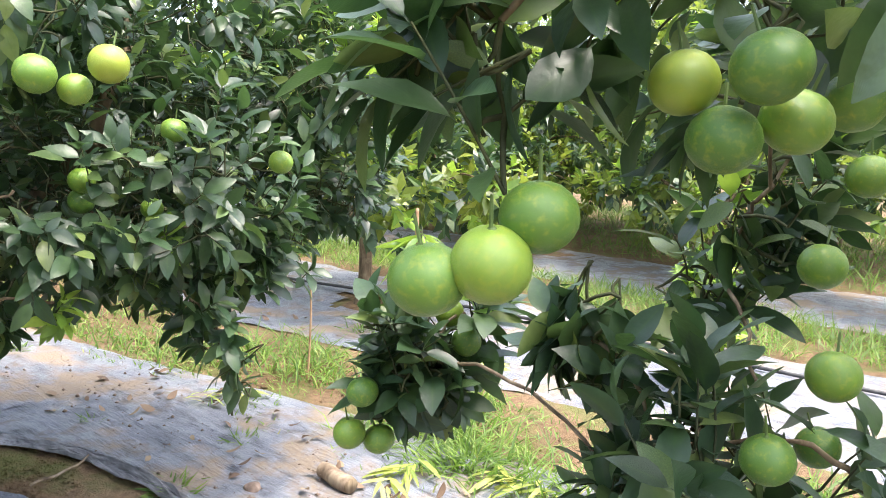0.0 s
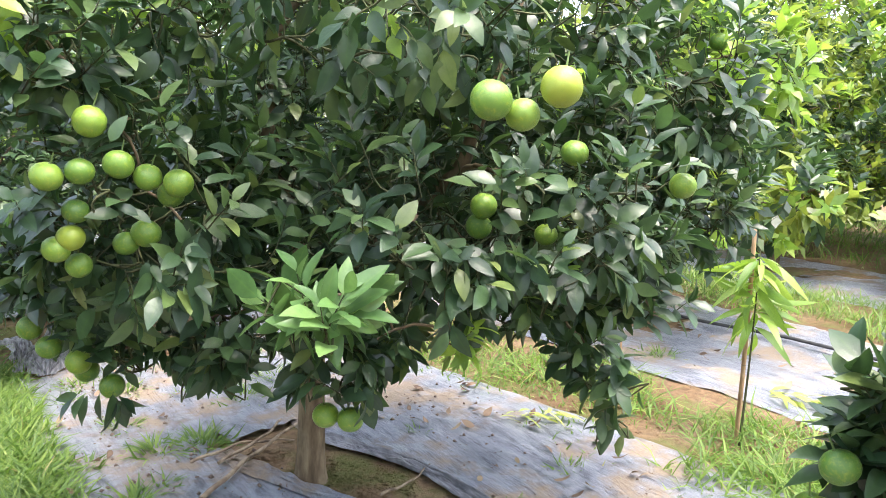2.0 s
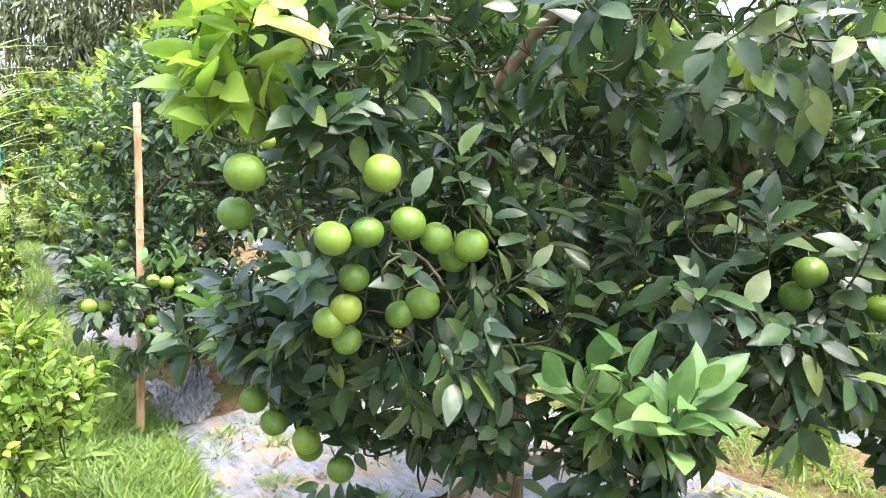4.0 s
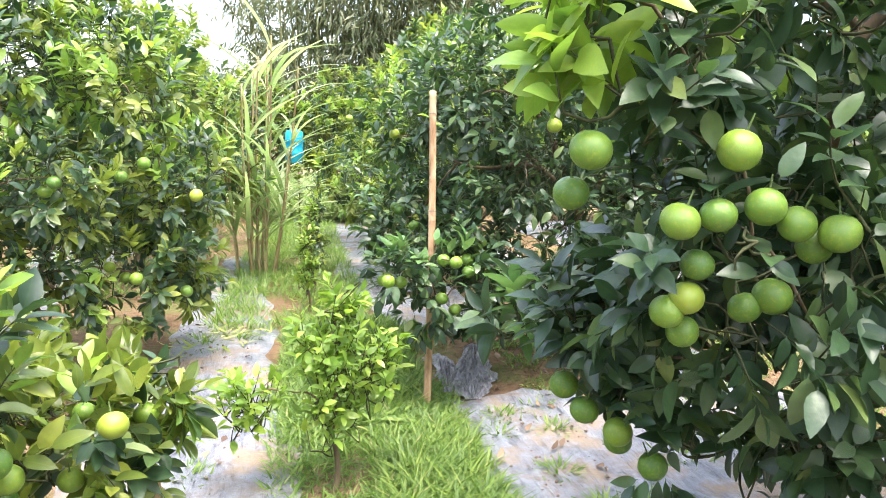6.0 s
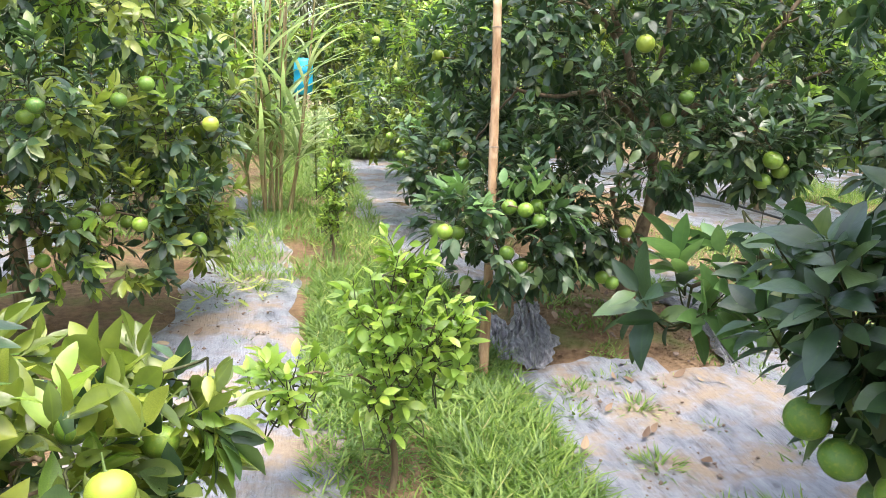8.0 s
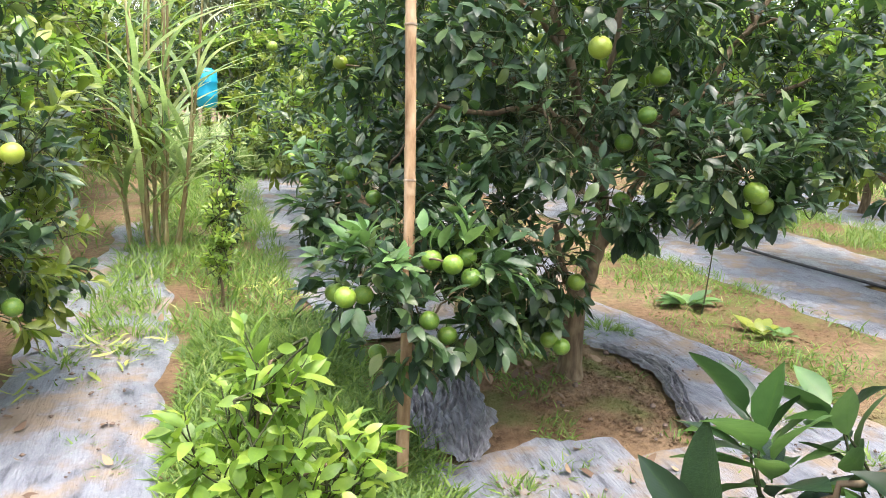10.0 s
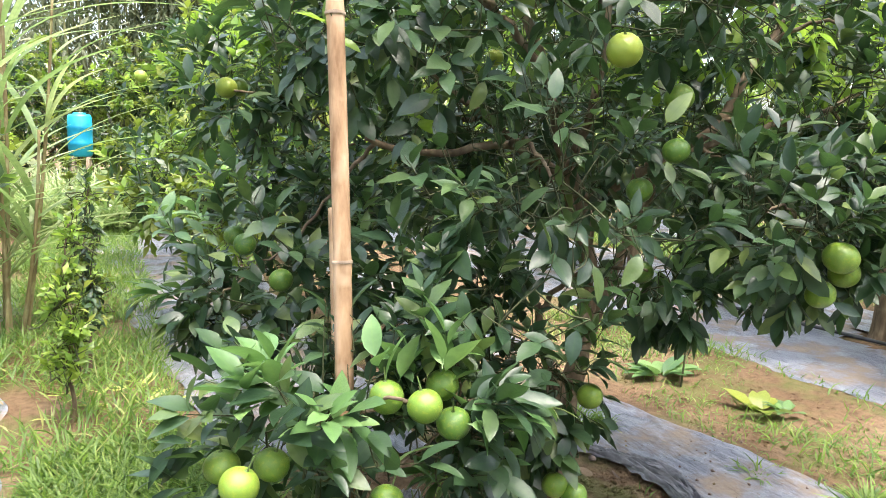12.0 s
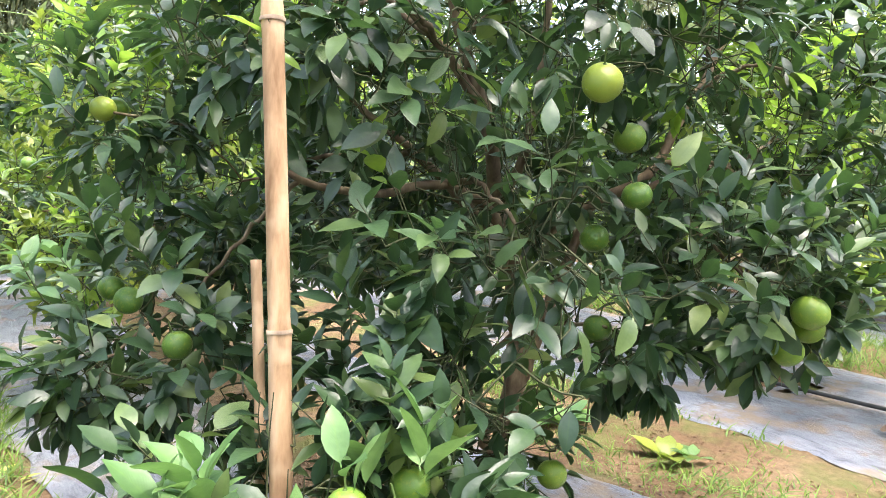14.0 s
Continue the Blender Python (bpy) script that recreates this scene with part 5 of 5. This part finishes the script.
def clods(name, label, spots, sizes, mat, seed):
    """Many small crumbs of earth in one mesh."""
    rng = np.random.default_rng(seed)
    base = np.array([(1, 0, 0), (-1, 0, 0), (0, 1, 0), (0, -1, 0), (0, 0, 0.8), (0, 0, -0.6)], float)
    tri = np.array([(0, 2, 4), (2, 1, 4), (1, 3, 4), (3, 0, 4), (2, 0, 5), (1, 2, 5), (3, 1, 5), (0, 3, 5)])
    n = len(spots)
    v = base[None] * rng.uniform(0.55, 1.3, (n, 6, 3)) * np.asarray(sizes)[:, None, None]
    a = rng.uniform(0, 6.28, n)
    c, q = np.cos(a)[:, None], np.sin(a)[:, None]
    v = np.stack([v[..., 0] * c - v[..., 1] * q, v[..., 0] * q + v[..., 1] * c, v[..., 2]], -1)
    p = np.asarray(spots)
    v += np.stack([p[:, 0], p[:, 1], ground_height(p[:, 0], p[:, 1]) + 0.002], 1)[:, None]
    f = (tri[None] + (np.arange(n) * 6)[:, None, None]).reshape(-1, 3)
    ob = mesh_object(name, v.reshape(-1, 3), [f], mat, None, "", None, False)
    return tagged(ob, label, "soil", "", "stuff")


cl = np.random.default_rng(17)
sp = np.concatenate([cl.normal((1.62, 4.1), (0.30, 0.36), (2600, 2)), cl.normal((1.55, 1.75), (0.22, 0.26), (1500, 2)), np.stack([cl.uniform(2.6, 3.5, 2600), cl.uniform(-0.5, 6.5, 2600)], 1), np.stack([cl.uniform(0.3, 1.1, 700), cl.uniform(4.3, 6.4, 700)], 1)])
def on_film(n, x0, x1, y0, y1):
    return np.stack([cl.uniform(x0, x1, n), cl.uniform(y0, y1, n)], 1)


bits = np.concatenate([on_film(420, 0.68, 1.4, 0.9, 3.5), on_film(380, -0.95, -0.35, 1.5, 6.5), on_film(420, 2.0, 2.65, -0.2, 4.6)])
lifted = clods("film_crumbs", "dark crumbs of soil and bark scattered on the film", bits, 0.003 + 0.010 * cl.random(len(bits)) ** 3, STONE, 7)
lifted.location.z = 0.026
clods("soil_crumbs", "loose crumbs of brown soil", sp, 0.004 + 0.012 * cl.random(len(sp)) ** 3, SOIL, 6)

stone(2.19, 0.92, 0.032, 1)
for i in range(16):
    stone(lt.uniform(1.3, 2.0), lt.uniform(3.6, 4.6), lt.uniform(0.007, 0.016), 10 + i)


# ---- cane clump, drum, bamboo grove ----
def cane_clump(x, y, seed):
    rng = np.random.default_rng(seed)
    root = new("cane_clump")
    root.location = (x, y, 0)
    tagged(root, "tall clump of cane with long drooping pale leaves", "cane")
    o, al, fc, sz = [], [], [], []
    for i in range(12):
        a, d = rng.uniform(0, 6.28), 0.2 * rng.random() ** 0.5
        b = np.array([d * math.cos(a), d * math.sin(a), 0])
        h = rng.uniform(1.1, 2.5)
        tip = b * 1.6 + np.array([rng.normal(0, 0.12), rng.normal(0, 0.12), h])
        p = bow(b, (b + tip) / 2 + rng.normal(0, 0.04, 3), tip, 16)
        Sweep().tube(p, np.linspace(0.014, 0.007, 16) * (1 + 0.12 * (np.arange(16) % 3 == 0)), 8).object("stalk", CANE, root)
        for k in range(9):
            f = rng.uniform(0.2, 1.0)
            q = p[int(f * 15)]
            th = rng.uniform(0, 6.28)
            o.append(q)
            al.append((0.5 * math.cos(th), 0.5 * math.sin(th), rng.uniform(0.5, 1.3)))
            fc.append((-math.cos(th), -math.sin(th), 0.5))
            sz.append(rng.uniform(0.6, 1.15))
    spread("cane_leaves", LONG_BLADE, frames(np.array(o), np.array(al), np.array(fc), sz), CANE_LEAF, root)


cane_clump(-0.55, 7.45, 41)


def blue_drum(x, y, z):
    root = new("blue_drum")
    root.location = (x, y, z)
    tagged(root, "bright blue plastic drum on a wooden stand", "drum")
    prof = [(0.0, 0.145), (0.03, 0.172), (0.17, 0.176), (0.195, 0.187), (0.22, 0.176), (0.41, 0.176), (0.435, 0.187), (0.46, 0.176), (0.60, 0.172), (0.64, 0.145)]
    Sweep().tube([(0, 0, h) for h, _ in prof], [r for _, r in prof], 24).object("drum_body", BLUE, root)
    Sweep().tube([(0, 0, 0.64), (0, 0, 0.665)], [0.095, 0.09], 16).object("lid", BLUE, root)
    for i in range(4):
        a = i * math.pi / 2 + 0.7
        Sweep().tube([(0.15 * math.cos(a), 0.15 * math.sin(a), -z), (0.15 * math.cos(a), 0.15 * math.sin(a), 0)], 0.03, 8).object("stand_leg", DEADWOOD, root)


blue_drum(-0.23, 15.0, 0.90)


def bamboo_clump(x, y, seed, h=7.0):
    rng = np.random.default_rng(seed)
    root = new("bamboo_clump")
    root.location = (x, y, 0)
    tagged(root, "tall feathery clump of olive-green bamboo", "bamboo", "bamboo grove")
    o, al = [], []
    for i in range(14):
        a, d = rng.uniform(0, 6.28), 0.9 * rng.random() ** 0.5
        b = np.array([d * math.cos(a), d * math.sin(a), 0])
        hh = h * rng.uniform(0.6, 1.1)
        tip = b * 2.4 + np.array([rng.normal(0, 0.7), rng.normal(0, 0.7), hh])
        p = bow(b, b * 1.2 + np.array([0, 0, hh * 0.75]), tip, 18)
        Sweep().tube(p, np.linspace(0.035, 0.010, 18), 6).object("culm", BAMBOO_GREEN, root)
        for k in range(48):
            q = p[int(rng.uniform(3, 17))]
            dr = unit(rng.normal(size=3) * np.array([1, 1, 0.5]))
            L = rng.uniform(0.3, 0.9)
            m_ = 9
            f = rng.uniform(0.3, 1.0, m_)
            pts = q + dr * (L * f)[:, None] + np.array([0, 0, -0.25]) * (f * f)[:, None] + rng.normal(0, 0.06, (m_, 3))
            o.append(pts)
            al.append(unit(dr + np.array([0, 0, -0.7]) + rng.normal(0, 0.5, (m_, 3))))
    o, al = np.concatenate(o), np.concatenate(al)
    spread("bamboo_leaves", DIAMOND, frames(o, al, rng.normal(0, 0.5, o.shape) + np.array([0, 0, 1.0]), rng.uniform(0.20, 0.38, len(o))), BAMBOO_LEAF, root)
    return root


clump = bamboo_clump(0.3, 19.8, 51, 7.5)
for i, (x, y) in enumerate(((1.2, 20.0), (3.6, 19.0), (0.2, 22.5), (5.8, 20.5), (8.5, 19.0), (11.5, 18.0), (14.5, 14.5), (16.0, 10.0), (16.5, 5.5), (17.0, 1.0), (16.0, -4.0), (2.6, 22.0), (-16, 8), (-15, -2))):
    copy_thing(clump, pose(x, y, 0, 0, 0, (i * 97) % 360))
for x, y, k in ((-1.3, 21.0, 0.50), (-3.2, 22.0, 0.46), (-5.4, 21.0, 0.5), (-8.0, 19.0, 0.55)):
    copy_thing(clump, pose(x, y, 0, 0, 0, k * 500) @ Matrix.Scale(k, 4))
